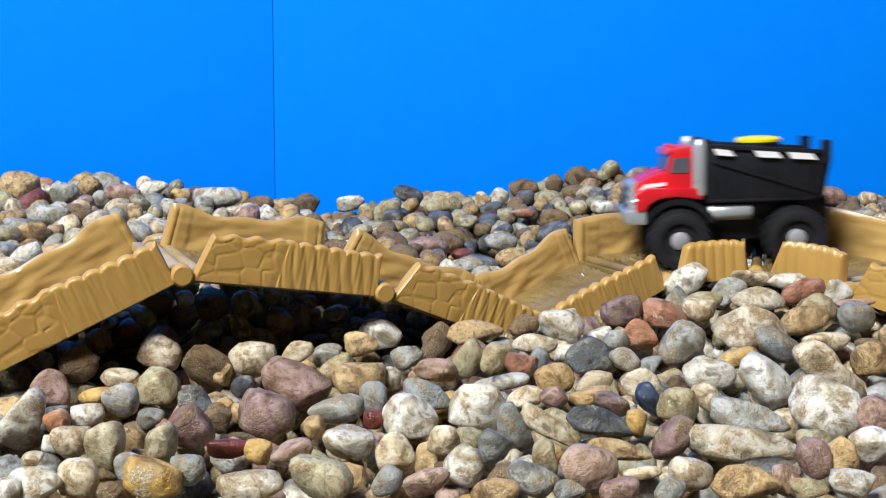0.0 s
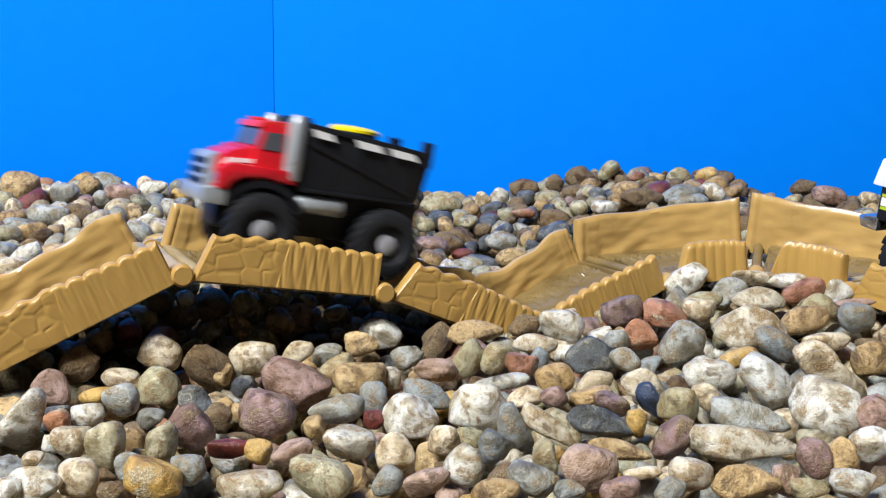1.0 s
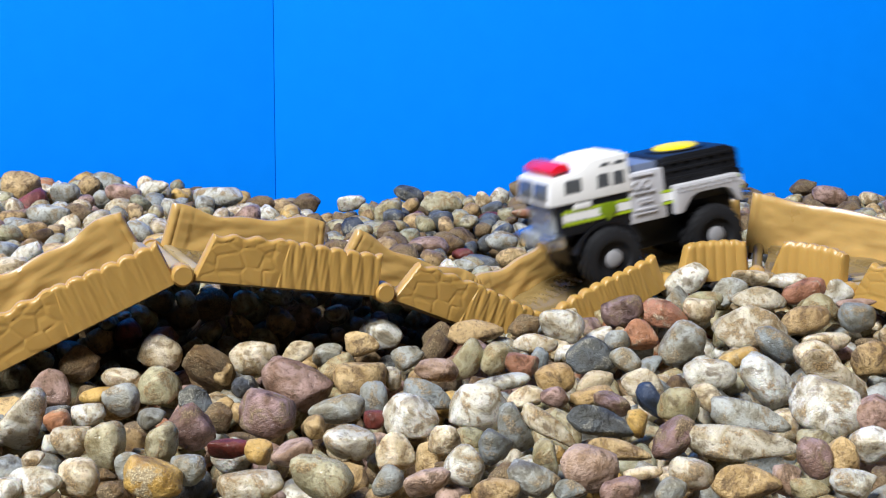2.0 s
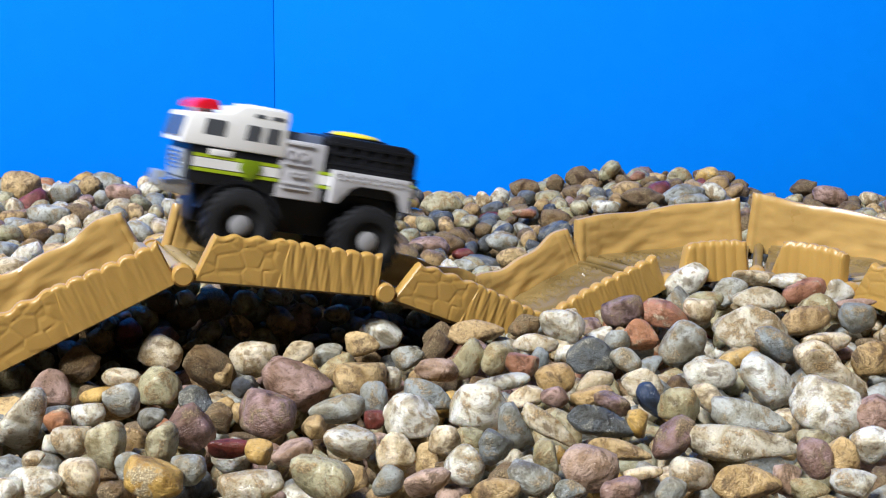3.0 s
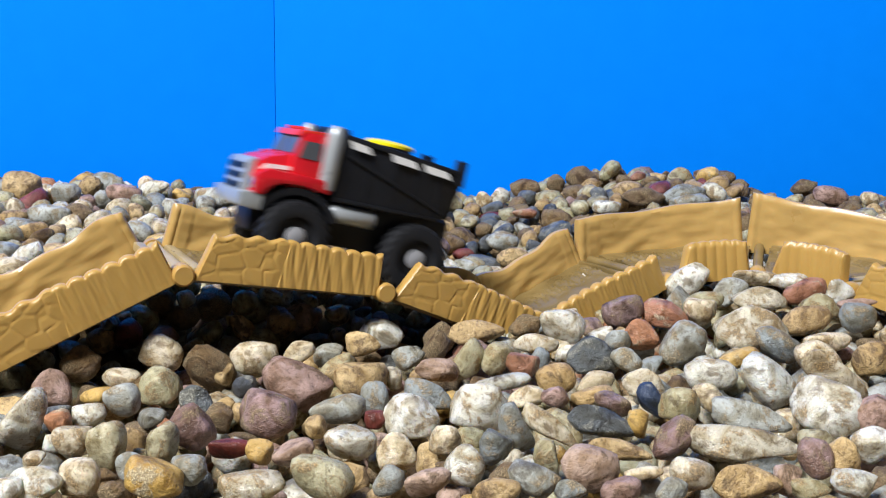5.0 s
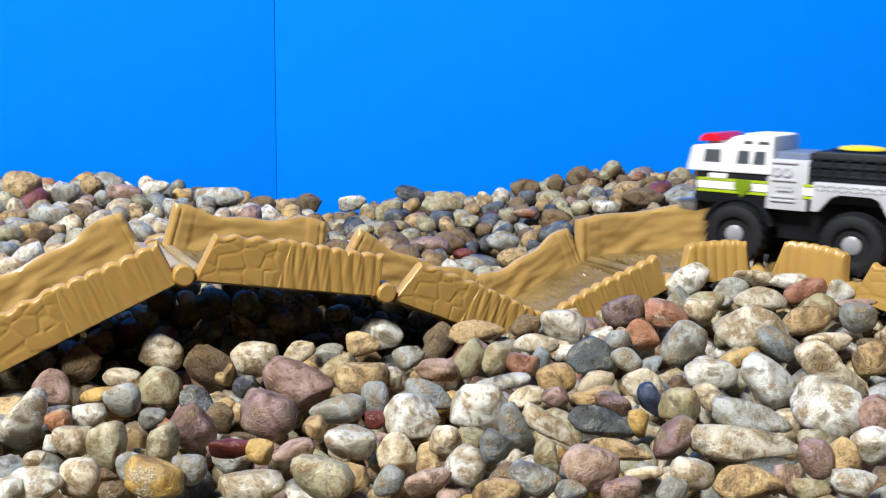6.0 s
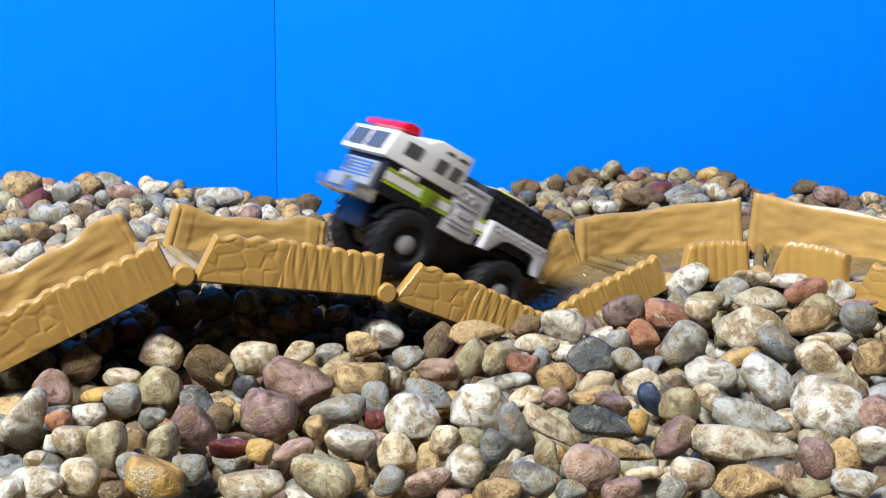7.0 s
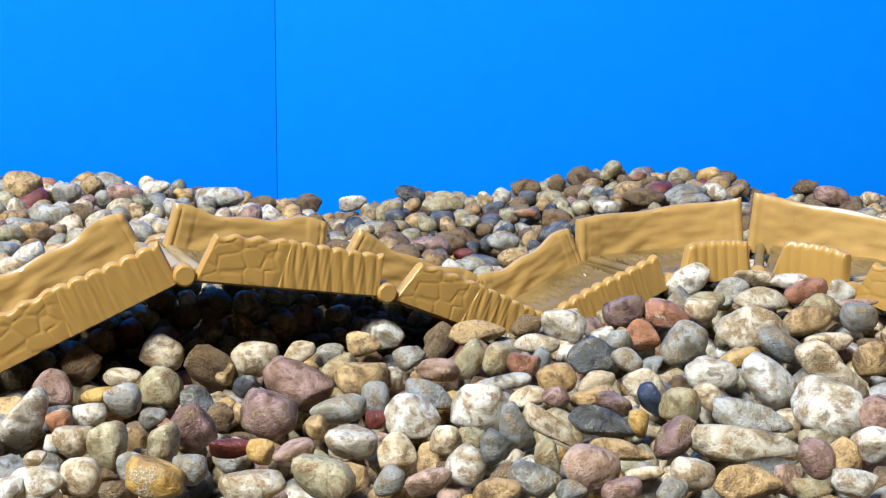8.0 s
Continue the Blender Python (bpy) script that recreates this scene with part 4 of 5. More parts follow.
    hero(-0.2152, 0.5405, 0.0752, 0.0093, 0.0055, 0.0056, 0, "tan", -10)
    hero(-0.2034, 0.5758, 0.0814, 0.0099, 0.0058, 0.0059, 0, "brown", 0)
    hero(-0.1633, 0.5611, 0.0770, 0.0090, 0.0058, 0.0064, 0, "white", 0)
    hero(0.0100, 0.4909, 0.0658, 0.0074, 0.0041, 0.0040, 0, "grey", 0)
    # along the lip of the hollow
    hero(-0.0230, 0.3750, 0.0599, 0.0090, 0.0060, 0.0060, 0, "white", 10)
    hero(-0.0958, 0.3450, 0.0610, 0.0085, 0.0062, 0.0068, 0, "cream", 5)
    hero(-0.0624, 0.3350, 0.0613, 0.0086, 0.0060, 0.0063, 0, "cream", -10)
    hero(-0.0497, 0.3450, 0.0610, 0.0066, 0.0042, 0.0042, 0, "cream", -15)
    hero(-0.0285, 0.3570, 0.0612, 0.0068, 0.0048, 0.0048, 0, "tan", 0)
    hero(-0.0018, 0.3720, 0.0592, 0.0062, 0.0056, 0.0066, 0, "brown", 20)
    hero(0.0190, 0.4000, 0.0600, 0.0066, 0.0042, 0.0044, 0, "brown", -10)
    hero(0.0311, 0.3850, 0.0601, 0.0076, 0.0052, 0.0056, 0, "brown", 0)
    hero(-0.1200, 0.3330, 0.0600, 0.0074, 0.0056, 0.0066, 0, "brown", 15)
    hero(-0.0080, 0.5240, 0.0703, 0.0121, 0.0062, 0.0054, 0, "pink", 0)


# ---------------------------------------------------------------- trucks
TOY = 0.86           # the trucks' size against the drawing below
RADIUS = 0.0155
BASE = 0.056          # wheelbase
HALF = 0.0195         # middle of a tyre from the truck's middle


def wheel(root, x, y):
    """Fat off-road wheel; the pivot is its hub."""
    s = 1 if y > 0 else -1
    tyre_bm = lathe([(0.0065, -0.0062), (0.0115, -0.0068), (0.0138, -0.0058), (0.0146, -0.003), (0.0148, 0), (0.0146, 0.003), (0.0138, 0.0058), (0.0115, 0.0068), (0.0088, 0.0062), (0.0078, 0.0045), (0.0065, 0.0045)], 40)
    # lugs raised out of the tread, staggered from side to side
    lugs = []
    for f in tyre_bm.faces:
        c = f.calc_center_median()
        if math.hypot(c.x, c.z) > 0.0136 and len(f.verts) == 4:
            k = int(round((math.atan2(c.z, c.x) / (2 * math.pi)) * 40 - 0.5)) % 40
            if (k + (1 if c.y > 0 else 0)) % 2 == 0:
                lugs.append(f)
    got = bmesh.ops.extrude_discrete_faces(tyre_bm, faces=lugs)
    for f in got["faces"]:
        for v in f.verts:
            r = math.hypot(v.co.x, v.co.z)
            v.co.x, v.co.z = v.co.x * (r + 0.0009) / r, v.co.z * (r + 0.0009) / r
    hub = part("wheel", lathe([(0.0001, -0.0055 * s), (0.0066, -0.0055 * s), (0.0066, 0.002 * s), (0.0048, 0.0028 * s), (0.0044, 0.0050 * s), (0.0030, 0.0058 * s), (0.0001, 0.0058 * s)], 28), RIM, root, "grey plastic rim")
    hub.location = (x, y, RADIUS)
    for k in range(6):
        a = 2 * math.pi * k / 6
        join_to = lathe([(0.0001, 0.002 * s), (0.0006, 0.002 * s), (0.0006, 0.0036 * s), (0.0001, 0.0036 * s)], 8)
        bmesh.ops.translate(join_to, vec=(0.0056 * math.cos(a), 0, 0.0056 * math.sin(a)), verts=join_to.verts)
        part("wheel_nut", join_to, RIM, hub)
    part("tyre", tyre_bm, RUBBER, hub, "knobbly black rubber tyre")
    return hub


def four_wheels(root):
    return [wheel(root, x, y) for x in (BASE / 2, -BASE / 2) for y in (HALF, -HALF)]


def arch(x, r0, r1, y0, y1, z, bm=None, a0=15, a1=165):
    pts = [(x + r1 * math.cos(radians(a)), z + r1 * math.sin(radians(a))) for a in range(a0, a1 + 1, 10)]
    pts += [(x + r0 * math.cos(radians(a)), z + r0 * math.sin(radians(a))) for a in range(a1, a0 - 1, -10)]
    b = bmesh.new()
    rows = [[b.verts.new((px, y, pz)) for px, pz in pts] for y in (y0, y1)]
    n, h = len(pts), len(pts) // 2
    for i in range(h - 1):
        j = n - 1 - i
        b.faces.new((rows[0][i], rows[0][i + 1], rows[0][j - 1], rows[0][j]))
        b.faces.new((rows[1][i], rows[1][j], rows[1][j - 1], rows[1][i + 1]))
    for i in range(n):
        k = (i + 1) % n
        b.faces.new((rows[0][i], rows[1][i], rows[1][k], rows[0][k]))
    return join(bm, b)


def chassis(root):
    bm = box(-0.046, 0.046, -0.0120, 0.0120, 0.014, 0.0345, 0.001)
    for x in (BASE / 2, -BASE / 2):
        axle = lathe([(0.0001, -0.016), (0.003, -0.016), (0.003, 0.016), (0.0001, 0.016)], 16)
        bmesh.ops.translate(axle, vec=(x, 0, RADIUS), verts=axle.verts)
        join(bm, axle)
    part("chassis", bm, BLACK, root)


def button(root, x, z):
    part("switch_button", lathe([(0.0001, 0.0), (0.0112, 0.0), (0.0112, 0.0012), (0.0098, 0.0022), (0.005, 0.0028), (0.0001, 0.003)], 36,
                                m=pose(x, 0, z, 90)), YELLOW, root, "round yellow push button")


def sides(name, make, mat, root, label=""):
    """The same part on both flanks; make(s) gets the sign of the side."""
    for s in (1, -1):
        part(name, make(s), mat, root, label)


def flank(x0, x1, z0, z1, y, t, r=0.0):
    return lambda s: box(x0, x1, min(s * y, s * (y + t)), max(s * y, s * (y + t)), z0, z1, r)


def plate(pts, y, t, r=0.0):
    return lambda s: prism(pts, min(s * y, s * (y + t)), max(s * y, s * (y + t)), r)


def rescue_truck():
    root = empty("rescue_truck")
    tagged(root, "white and black toy rescue truck, red light bar, lime stripes", "toy truck")
    chassis(root)
    wheels = four_wheels(root)
    w = 0.0205
    # lower cab and cab
    part("cab_base", prism([(0.0515, 0.030), (0.0515, 0.0465), (0.014, 0.0465), (0.014, 0.030)], -w, w, 0.0012), BLACK, root)
    cab = prism([(0.0560, 0.0455), (0.0535, 0.0582), (0.0375, 0.0598), (0.0330, 0.0632), (0.0300, 0.0640), (0.0125, 0.0644), (0.0125, 0.0455)], -0.0215, 0.0215, 0.0012, taper=3.0)
    cab_ob = part("cab", cab, WHITE, root, "white cab")
    for k in range(7):
        y = -0.0135 + k * 0.0045
        part("roof_rib", box(0.0135, 0.0285, y - 0.0009, y + 0.0009, 0.0637, 0.0651, 0.0004), WHITE, cab_ob)
    for x0, x1 in ((0.0385, 0.0475), (0.0240, 0.0305), (0.0160, 0.0222)):
        sides("window", plate([(x0, 0.0488), (x1, 0.0488), (x1 - 0.0010, 0.0566), (x0, 0.0566)], 0.0203, 0.0009), GLASS, cab_ob, "dark window")
    for x0, x1 in ((0.0225, 0.0275), (0.0145, 0.0205)):
        sides("roof_slot", plate([(x0, 0.0600), (x1, 0.0600), (x1 - 0.0008, 0.0615), (x0 + 0.0004, 0.0615)], 0.0198, 0.0009), GLASS, cab_ob, "dark slot")
    for y0, y1 in ((-0.0172, -0.0016), (0.0016, 0.0172)):
        b = box(-0.0006, 0.0006, y0, y1, -0.0042, 0.0042, 0.0002)
        bmesh.ops.transform(b, matrix=pose(0.0549, 0, 0.0520, 0, -13.0), verts=b.verts)
        part("windscreen", b, GLASS, cab_ob, "dark windscreen pane")
    bar = part("light_bar", prism([(0.0515, 0.0600), (0.0510, 0.0626), (0.0475, 0.0644), (0.0425, 0.0644), (0.0405, 0.0606)], -0.0180, 0.0180, 0.0010), LIGHTRED, root, "red light bar")
    part("light_bar_foot", box(0.0425, 0.0490, -0.012, 0.012, 0.0580, 0.0612, 0.0003), WHITE, bar)
    # stripes and badge
    for x0, x1 in ((0.0140, 0.0500), (-0.0100, -0.0030), (-0.0478, -0.0440)):
        y = 0.0205
        sides("stripe", flank(x0, x1, 0.0370, 0.0408, y, 0.0004), WHITE, root, "white stripe")
        sides("stripe_line", flank(x0, x1, 0.0411, 0.0424, y, 0.0004), LIME, root, "lime line")
        sides("stripe_line", flank(x0, x1, 0.0353, 0.0366, y, 0.0004), LIME, root, "lime line")
    sides("badge", plate([(0.0305, 0.0425), (0.0225, 0.0425), (0.0215, 0.0385), (0.0265, 0.0335), (0.0310, 0.0385)], 0.0209, 0.0006, 0.0003), BADGE, root, "olive shield badge")
    sides("side_lamp", flank(0.0345, 0.0440, 0.0422, 0.0448, 0.0205, 0.0008, 0.0003), WHITE, root, "white side lamp")
    # pump panel
    part("pump_body", box(-0.0050, 0.0148, -0.0205, 0.0205, 0.0290, 0.0535, 0.0008), PANEL, root, "grey pump panel")
    for s in (1, -1):
        y = s * 0.0208
        for k, (x, z) in enumerate(((0.0100, 0.0475), (0.0050, 0.0475), (0.0085, 0.0395), (0.0035, 0.0395), (0.0060, 0.0395))):
            d = lathe([(0.0022 if k < 2 else 0.0013, -0.0006), (0.0022 if k < 2 else 0.0013, 0.0006), (0.0015 if k < 2 else 0.0008, 0.0006), (0.0015 if k < 2 else 0.0008, 0.0002)], 18)
            bmesh.ops.translate(d, vec=(x, y, z), verts=d.verts)
            part("gauge", d, PANEL, root, "small round gauge")
        for z in (0.0520, 0.0435, 0.0355, 0.0335):
            part("panel_rib", box(0.0005, 0.0125, y - 0.0004, y + 0.0005, z - 0.0003, z + 0.0004), PANEL, root)
    part("top_box", box(-0.0040, 0.0135, -0.0165, 0.0165, 0.0530, 0.0570, 0.0008), plastic("top_box_blue_grey", (0.16, 0.2, 0.3), 0.4), root, "blue grey deck box")
    # rear body
    body = prism([(-0.0052, 0.0340), (-0.0052, 0.0572), (-0.0070, 0.0582), (-0.0420, 0.0582), (-0.0478, 0.0555), (-0.0478, 0.0340)], -0.0195, 0.0195, 0.0014, taper=2.2)
    body_ob = part("rear_body", body, BLACK, root, "black rear body")
    for z in (0.0468, 0.0510, 0.0548):
        sides("side_rail", flank(-0.0470, -0.0050, z - 0.0006, z + 0.0006, 0.0186, 0.0010, 0.0003), BLACK, body_ob)
    for k in range(6):
        x = -0.0090 - 0.0068 * k
        sides("side_post", flank(x - 0.0007, x + 0.0007, 0.0445, 0.0560, 0.0184, 0.0012, 0.0003), BLACK, body_ob)
    part("deck_ring", lathe([(0.0128, 0), (0.0145, 0), (0.0145, 0.0008), (0.0128, 0.0008)], 36, m=pose(-0.024, 0, 0.0582, 90)), BLACK, body_ob)
    button(root, -0.024, 0.0582)
    fender = [(-0.0085, 0.0440), (-0.0440, 0.0440), (-0.0450, 0.0300), (-0.0425, 0.0300), (-0.0385, 0.0370), (-0.0350, 0.0385), (-0.0210, 0.0385), (-0.0170, 0.0370), (-0.0115, 0.0300), (-0.0080, 0.0300)]
    for s in (1, -1):
        f = part("fender", prism(fender, s * 0.0195, s * 0.0245, 0.0005), PANEL, root, "grey tread plate fender")
        for i in range(13):
            for j in range(2):
                x, z = -0.0105 - i * 0.0026, 0.0405 + j * 0.0018
                b = box(-0.0009, 0.0009, -0.0002, 0.0002, -0.0002, 0.0002)
                bmesh.ops.transform(b, matrix=pose(x, s * 0.0246, z, 0, 35 if (i + j) % 2 else -35), verts=b.verts)
                part("tread_mark", b, CHROME, f)
    # front end
    for x in (BASE / 2,):
        for s in (1, -1):
            part("wheel_arch", arch(x, 0.0166, 0.0182, min(s * 0.0125, s * 0.0212), max(s * 0.0125, s * 0.0212), 0.0158), BLACK, root)
    grille = part("grille", box(0.0505, 0.0532, -0.0155, 0.0155, 0.0315, 0.0430, 0.0006), SILVER, root, "silver grille")
    for k in range(5):
        part("grille_bar", box(0.0530, 0.0538, -0.0135, 0.0135, 0.0347 + 0.0016 * k, 0.0354 + 0.0016 * k, 0.0002), CHROME, grille)
    for s in (1, -1):
        part("headlight", lathe([(0.0001, 0), (0.0024, 0), (0.0022, 0.0008), (0.0001, 0.0012)], 18, m=pose(0.0532, s * 0.0115, 0.0388, 0, 0, -90)), CHROME, grille, "round clear headlight")
    bumper = part("front_bumper", prism([(0.0500, 0.0245), (0.0588, 0.0250), (0.0606, 0.0300), (0.0500, 0.0315)], -0.0205, 0.0205, 0.0009), CHROME, root, "bright chrome bumper")
    part("winch", box(0.0570, 0.0612, -0.0075, 0.0075, 0.0265, 0.0325, 0.0008), SILVER, bumper, "silver winch")
    part("rear_bumper", box(-0.0535, -0.0470, -0.0190, 0.0190, 0.0290, 0.0325, 0.0008), CHROME, root, "bright chrome rear bumper")
    part("tail_board", box(-0.0495, -0.0470, -0.0185, 0.0185, 0.0320, 0.0450, 0.0006), BLACK, root)
    return root, wheels


def dump_truck():
    root = empty("dump_truck")
    tagged(root, "red and black toy dump truck with silver exhaust pipes", "toy truck")
    chassis(root)
    wheels = four_wheels(root)
    # cab and hood
    hood = prism([(0.0488, 0.0320), (0.0488, 0.0430), (0.0440, 0.0462), (0.0350, 0.0492), (0.0215, 0.0500), (0.0215, 0.0380), (0.0400, 0.0370)], -0.0172, 0.0172, 0.0016, taper=7.0)
    hood_ob = part("hood", hood, RED, root, "glossy red hood")
    skirt = [(0.0490, 0.0300), (0.0492, 0.0385), (0.0440, 0.0415), (0.0165, 0.0412), (0.0165, 0.0352), (0.0225, 0.0362), (0.0300, 0.0370), (0.0375, 0.0362), (0.0425, 0.0335), (0.0445, 0.0300)]
    for s in (1, -1):
        y0, y1 = min(s * 0.0130, s * 0.0222), max(s * 0.0130, s * 0.0222)
        part("fender", prism(skirt, y0, y1, 0.0012), RED, root, "red front fender")
        part("wheel_arch", arch(BASE / 2, 0.0166, 0.0195, y0, y1 - 0.001 if s > 0 else y1, 0.0165, a0=25, a1=155), BLACK, root)
        part("hood_streak", prism([(0.0470, 0.0402), (0.0440, 0.0432), (0.0230, 0.0446), (0.0230, 0.0434), (0.0430, 0.0414)], s * 0.0150, s * 0.0171), WHITE, hood_ob, "white hood streak")
        for k in range(4):
            part("hood_vent", box(0.0385 - k * 0.0035, 0.0400 - k * 0.0035, s * 0.0100 - 0.0022, s * 0.0100 + 0.0022, 0.0470 + k * 0.0008, 0.0488 + k * 0.0008, 0.0004), RED, hood_ob)
    cab = prism([(0.0345, 0.0350), (0.0340, 0.0480), (0.0312, 0.0582), (0.0292, 0.0597), (0.0195, 0.0600), (0.0195, 0.0350)], -0.0185, 0.0185, 0.0014, taper=3.5)
    cab_ob = part("cab", cab, RED, root, "glossy red cab")
    sides("window", plate([(0.0318, 0.0485), (0.0303, 0.0558), (0.0225, 0.0560), (0.0225, 0.0485)], 0.0171, 0.0009), GLASS, cab_ob, "dark side window")
    for s in (1, -1):
        b = box(-0.0005, 0.0005, min(s * 0.0012, s * 0.0155), max(s * 0.0012, s * 0.0155), -0.0042, 0.0042, 0.0002)
        bmesh.ops.transform(b, matrix=pose(0.0327, 0, 0.0537, 0, -14.5), verts=b.verts)
        part("windscreen", b, GLASS, cab_ob, "dark windscreen pane")
    visor = part("roof_visor", prism([(0.0335, 0.0572), (0.0325, 0.0600), (0.0200, 0.0613), (0.0200, 0.0594), (0.0310, 0.0586)], -0.0165, 0.0165, 0.0006), ORANGE, root, "orange red roof visor")
    for k in range(5):
        part("roof_lamp", box(0.0285, 0.0305, -0.0125 + k * 0.0058, -0.0107 + k * 0.0058, 0.0603, 0.0617, 0.0004), ORANGE, visor)
    # grille and bumper
    grille = part("grille", prism([(0.0480, 0.0270), (0.0530, 0.0270), (0.0515, 0.0430), (0.0490, 0.0446), (0.0480, 0.0446)], -0.0150, 0.0150, 0.0010), SILVER, root, "silver grille")
    for k in range(3):
        z = 0.0318 + 0.0042 * k
        part("grille_slot", box(0.0505, 0.0532 - 0.0004 * k, -0.0120, 0.0120, z - 0.0013, z + 0.0013, 0.0004), BLACK, grille, "black slot")
    for s in (1, -1):
        part("headlight", lathe([(0.0001, 0), (0.0026, 0), (0.0024, 0.0009), (0.0001, 0.0013)], 18, m=pose(0.0488, s * 0.0180, 0.0345, 0, 0, -90)), CHROME, root, "round clear headlight")
    part("front_bumper", prism([(0.0440, 0.0235), (0.0540, 0.0240), (0.0545, 0.0300), (0.0440, 0.0315)], -0.0215, 0.0215, 0.0010), SILVER, root, "silver bumper")
    # stacks, tanks
    for s in (1, -1):
        st = lathe([(0.0001, 0.0375), (0.0033, 0.0375), (0.0035, 0.040), (0.0035, 0.0612), (0.0028, 0.0632), (0.0018, 0.0648), (0.0001, 0.0648)], 20, m=pose(0, 0, 0, 90))
        bmesh.ops.translate(st, vec=(0.0178, s * 0.0190, 0), verts=st.verts)
        part("exhaust_pipe", st, SILVER, root, "silver upright exhaust pipe")
        tank = lathe([(0.0001, -0.0105), (0.0034, -0.0105), (0.0042, -0.0095), (0.0042, 0.0095), (0.0034, 0.0105), (0.0001, 0.0105)], 20, m=pose(0.0030, s * 0.0165, 0.0285, 0, 0, 90))
        part("fuel_tank", tank, SILVER, root, "silver fuel tank")
    # tipping body
    bed = prism([(0.0145, 0.0330), (0.0145, 0.0590), (-0.0440, 0.0545), (-0.0455, 0.0535), (-0.0425, 0.0345), (-0.0200, 0.0330)], -0.0192, 0.0192, 0.0008)
    bed_ob = part("dump_body", bed, BLACK, root, "black dump body")
    part("headboard", prism([(0.0155, 0.0590), (0.0150, 0.0645), (0.0120, 0.0645), (0.0100, 0.0600)], -0.0190, 0.0190, 0.0006), BLACK, bed_ob)
    for s in (1, -1):
        y0, y1 = min(s * 0.0198, s * 0.0214), max(s * 0.0198, s * 0.0214)
        part("side_panel", prism([(0.0145, 0.0332), (0.0145, 0.0622), (-0.0440, 0.0578), (-0.0470, 0.0560), (-0.0430, 0.0345)], s * 0.0186, s * 0.0202, 0.0004), BLACK, bed_ob)
        part("top_rail", prism([(0.0140, 0.0602), (0.0140, 0.0624), (-0.0440, 0.0580), (-0.0440, 0.0560)], y0, y1, 0.0003), BLACK, bed_ob)
        part("side_brace", prism([(0.0120, 0.0545), (0.0120, 0.0532), (-0.0400, 0.0370), (-0.0410, 0.0380)], y0, y1, 0.0002), BLACK, bed_ob)
        part("side_sill", box(-0.0400, 0.0120, y0, y1, 0.0338, 0.0352, 0.0003), BLACK, bed_ob)
        for k in range(5):
            x = 0.0105 - 0.0118 * k
            part("side_post", box(x - 0.0007, x + 0.0007, y0, (y0 + y1) / 2 if s > 0 else y1, 0.0350, 0.0560, 0.0002), BLACK, bed_ob)
        part("corner_post", box(-0.0485, -0.0440, s * 0.0165, s * 0.0215, 0.0510, 0.0625, 0.0006), BLACK, bed_ob)
        yy0, yy1 = min(s * 0.0200, s * 0.0220), max(s * 0.0200, s * 0.0220)
        for x0, x1 in ((0.0095, 0.0005), (-0.0115, -0.0235), (-0.0285, -0.0410)):
            z = 0.0578 + (x0 + 0.015) * 0.075
            part("chevron", prism([(x0 + 0.0022, z + 0.0005), (x0, z - 0.0028), (x1, z - 0.0036), (x1 + 0.0022, z - 0.0006)], yy0, yy1), WHITE, bed_ob, "white slanted mark")
    part("tailgate", prism([(-0.0435, 0.0350), (-0.0470, 0.0545), (-0.0495, 0.0545), (-0.0460, 0.0350)], -0.0185, 0.0185, 0.0006), BLACK, bed_ob)
    part("deck_plinth", lathe([(0.0001, 0), (0.0125, 0), (0.0122, 0.0030), (0.0001, 0.0030)], 32, m=pose(-0.0150, 0, 0.0588, 90)), BLACK, bed_ob)
    bed_ob.scale.x, bed_ob.location.x = 0.94, 0.0145 * 0.06     # the body ends just behind the rear wheel
    button(root, -0.0145, 0.0618)
    part("wheel_guard", box(-0.0440, 0.0100, -0.0130, 0.0130, 0.0260, 0.0340, 0.0008), BLACK, root)
    return root, wheels


shell()
boards()
track()
RED_TRUCK, RED_WHEELS = dump_truck()
WHITE_TRUCK, WHITE_WHEELS = rescue_truck()
gravel()
for truck in (RED_TRUCK, WHITE_TRUCK):
    truck.scale = (TOY, TOY, TOY)


# ---------------------------------------------------------------- movement
LINE = centre_line()
ARC = np.concatenate([[0], np.cumsum([(b - a).length for a, b in zip(LINE, LINE[1:] + LINE[:1])])])
LOOP = float(ARC[-1])
PX, PY, PZ = (np.array([p[i] for p in LINE] + [LINE[0][i]]) for i in range(3))
VALLEY = 1.945
# height of an axle as its wheel rolls over the profile
AXLE = np.array([max(PZ[(i + k) % len(LINE)] + math.sqrt(max(0, (RADIUS * TOY) ** 2 - (k * 0.002) ** 2)) for k in range(-7, 8)) for i in range(len(LINE))])
AXLE = np.append(AXLE, AXLE[0])
AXLE = AXLE - 0.0022 * np.exp(-((ARC - VALLEY) / 0.014) ** 2)    # the tyres give way in the dip


HOP = 2.024


def axle_at(s):
    s = s % LOOP
    return Vector((float(np.interp(s, ARC, PX)), float(np.interp(s, ARC, PY)), float(np.interp(s, ARC, AXLE))))


def truck_pose(s, side=0.0, yaw=0.0, front=0.0, rear=0.0):
    """The truck with its front axle s metres along the circuit, off the middle by side metres, turned by yaw radians, its axles lifted."""
    f, r = axle_at(s), axle_at(s - BASE * TOY)
    f.z += front + 0.0045 * math.exp(-(((s % LOOP) - HOP) / 0.010) ** 2)    # hops over the hinge at the top of the ramp
    r.z += rear
    u = (f - r).normalized()
    left = Vector((0, 0, 1)).cross(u).normalized()
    n = u.cross(left)
    m = Matrix((u, left, n)).transposed().to_4x4()
    m.translation = (f + r) / 2 - n * RADIUS * TOY + left * side
    return m @ Matrix.Rotation(yaw, 4, "Z")


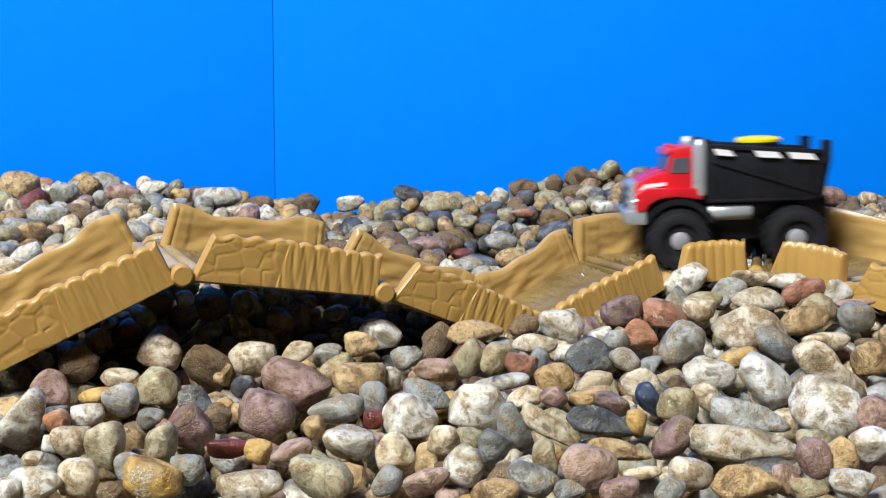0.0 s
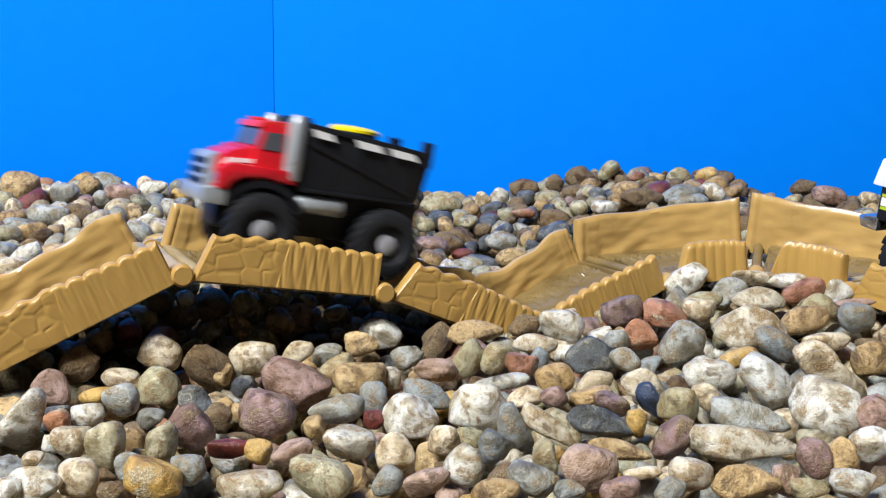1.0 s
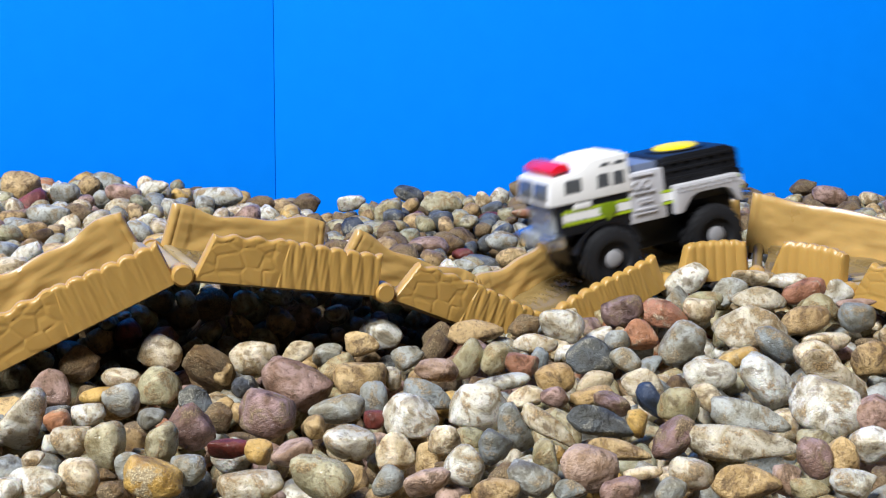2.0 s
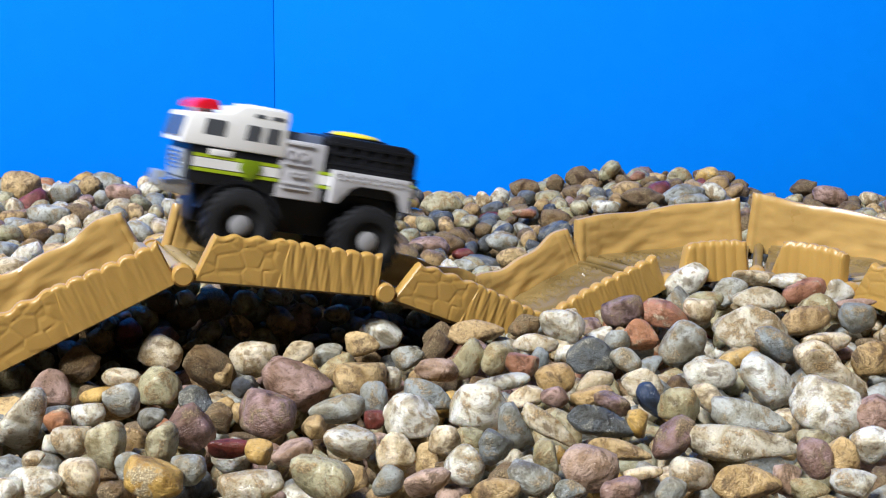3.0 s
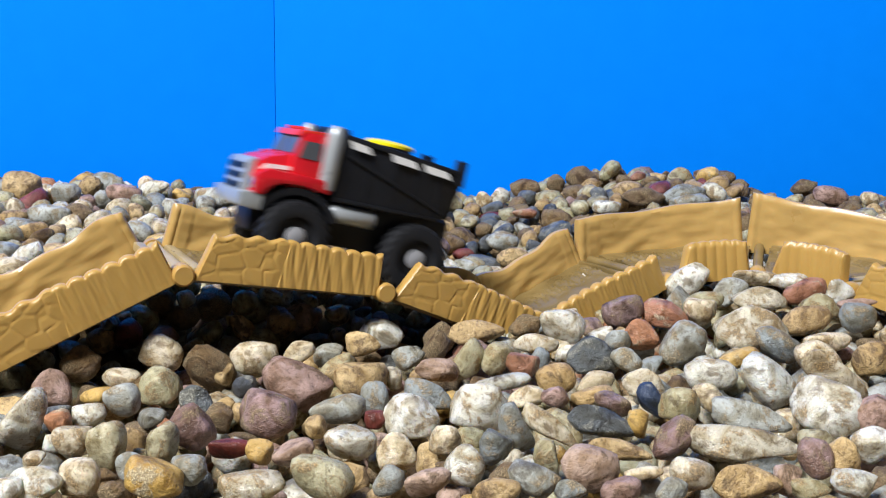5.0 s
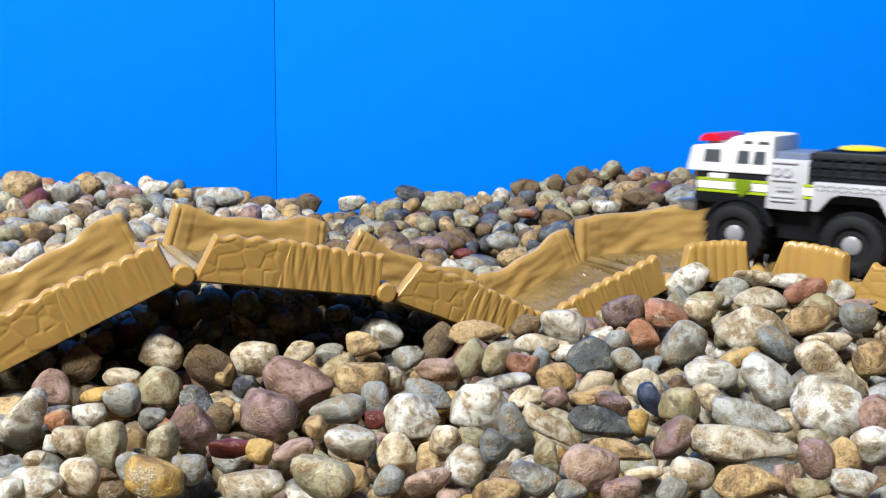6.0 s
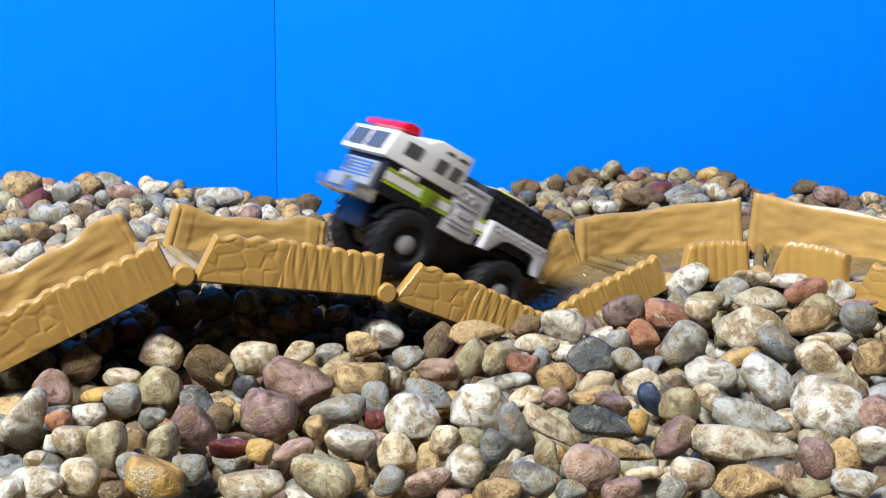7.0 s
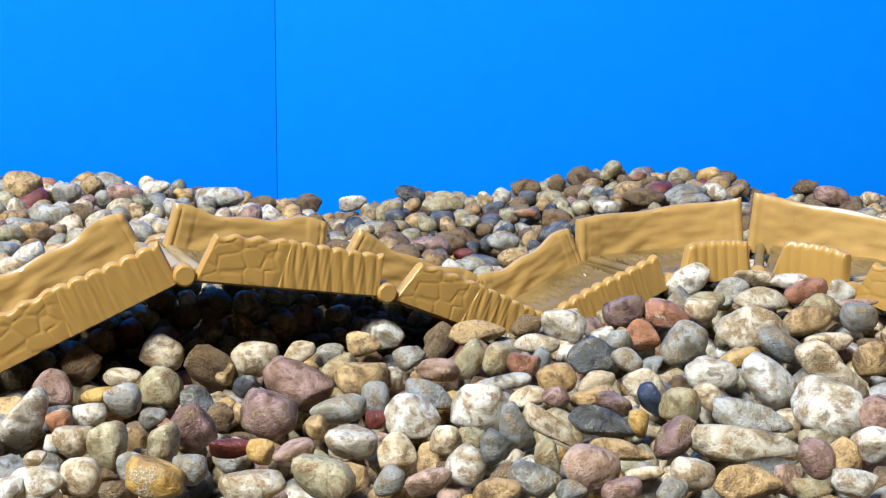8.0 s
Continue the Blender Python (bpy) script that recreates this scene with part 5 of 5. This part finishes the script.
def drive(truck, wheels, times, places, sway):
    """places: metres of the front axle along the circuit at those times. sway: rows of seconds, metres further on, metres
    aside, radians of yaw, and the lift of the front and rear axle."""
    rows, turns, angle, last = [], [], 0.0, None
    when = [w[0] for w in sway]
    for k in range(0, 121):
        t = k / 15
        on, side, yaw, front, rear = (float(np.interp(t, when, [w[i] for w in sway])) for i in range(1, 6))
        s = float(np.interp(t, times, places)) + on
        rows.append((t, truck_pose(s, side, yaw, front, rear)))
        if last is not None:
            angle += min(radians(75), (s - last) / (RADIUS * TOY))
        last = s
        turns.append((t, angle))
    walk(truck, rows)
    for w in wheels:
        home = w.location.copy()
        walk(w, [(t, Matrix.Translation(home) @ Matrix.Rotation(a, 4, "Y")) for t, a in turns])


def motions():
    drive(RED_TRUCK, RED_WHEELS, RED_TIMES, RED_PLACES, RED_SWAY)
    drive(WHITE_TRUCK, WHITE_WHEELS, WHITE_TIMES, WHITE_PLACES, WHITE_SWAY)


# seconds, and metres of the front axle along the circuit
RED_TIMES = [0, 0.1, 0.2, 0.3, 0.4, 0.5, 0.6, 0.7, 0.8, 0.9, 1.0, 1.1, 1.2, 1.3, 1.4, 1.5, 3.6, 3.8, 4.0, 4.1, 4.2, 4.3, 4.4, 4.5, 4.6, 4.7, 4.8, 4.9, 5.0, 5.1, 5.2, 5.3, 5.4, 5.5, 5.6, 8.0]
RED_PLACES = [1.8734, 1.8947, 1.9274, 1.9539, 1.9708, 1.9862, 2.0018, 2.0182, 2.0361, 2.0578, 2.0786, 2.105, 2.1367, 2.1664, 2.2045, 2.2445, 4.0668, 4.1127, 4.146, 4.1699, 4.1858, 4.2177, 4.2463, 4.2666, 4.2842, 4.2994, 4.3159, 4.3348, 4.3563, 4.373, 4.3957, 4.4263, 4.456, 4.495, 4.5341, 5.5738]
WHITE_TIMES = [0.0, 0.8, 1.0, 1.1, 1.2, 1.3, 1.4, 1.5, 1.6, 1.7, 2.8, 2.9, 3.0, 3.1, 3.2, 3.3, 3.4, 3.5, 5.6, 5.8, 6.0, 6.1, 6.2, 6.3, 6.4, 6.5, 6.6, 6.7, 6.8, 6.9, 7.0, 7.1, 7.2, 7.3, 7.4, 7.5, 7.6, 7.7, 7.8, 7.9, 8.0]
WHITE_PLACES = [1.3, 1.765, 1.7603, 1.7746, 1.7872, 1.8031, 1.8208, 1.8344, 1.8471, 1.8675, 2.0526, 2.0707, 2.0869, 2.1073, 2.1367, 2.1664, 2.2064, 2.2445, 4.0852, 4.1127, 4.1346, 4.1548, 4.1758, 4.2053, 4.2204, 4.2333, 4.2591, 4.2744, 4.2885, 4.3005, 4.3128, 4.3344, 4.3519, 4.3668, 4.3841, 4.4044, 4.4302, 4.4622, 4.4989, 4.5276, 4.5996]
# seconds, metres on, metres aside, yaw, lifts of the front and rear axle
RED_SWAY = [(0.0, 0.0035, -0.0004, 0.079, -0.0017, -0.0015), (0.5, 0.0026, -0.0002, -0.007, 0.0026, 0.0003), (1.0, 0.0002, -0.0008, 0.023, 0.0015, 0.0016),
            (1.6, 0, 0, 0, 0, 0), (3.6, 0, 0, 0, 0, 0), (4.0, -0.0022, -0.0021, -0.066, -0.0030, 0.0021), (4.5, 0.0008, -0.0015, 0.048, 0.0011, 0.0007), (5.2, 0, 0, 0, 0, 0)]
WHITE_SWAY = [(1.0, 0, 0, 0, 0, 0), (1.5, -0.0006, -0.0018, -0.129, 0.0009, 0.0039), (1.9, 0, 0, 0, 0, 0), (2.6, 0, 0, 0, 0, 0), (3.0, -0.0001, -0.0012, 0.009, 0.0023, 0.0014),
              (3.5, 0, 0, 0, 0, 0), (5.6, 0, 0, 0, 0, 0), (6.0, -0.0008, -0.0005, -0.076, -0.0013, 0.0001), (6.5, 0.0010, -0.0015, 0.073, 0.0018, -0.0033),
              (7.0, 0.0036, -0.0019, 0.119, 0.0007, 0.0001), (7.5, -0.0005, 0.0056, -0.075, -0.0009, 0.0017), (8.0, 0, 0, 0, 0, 0)]
motions()
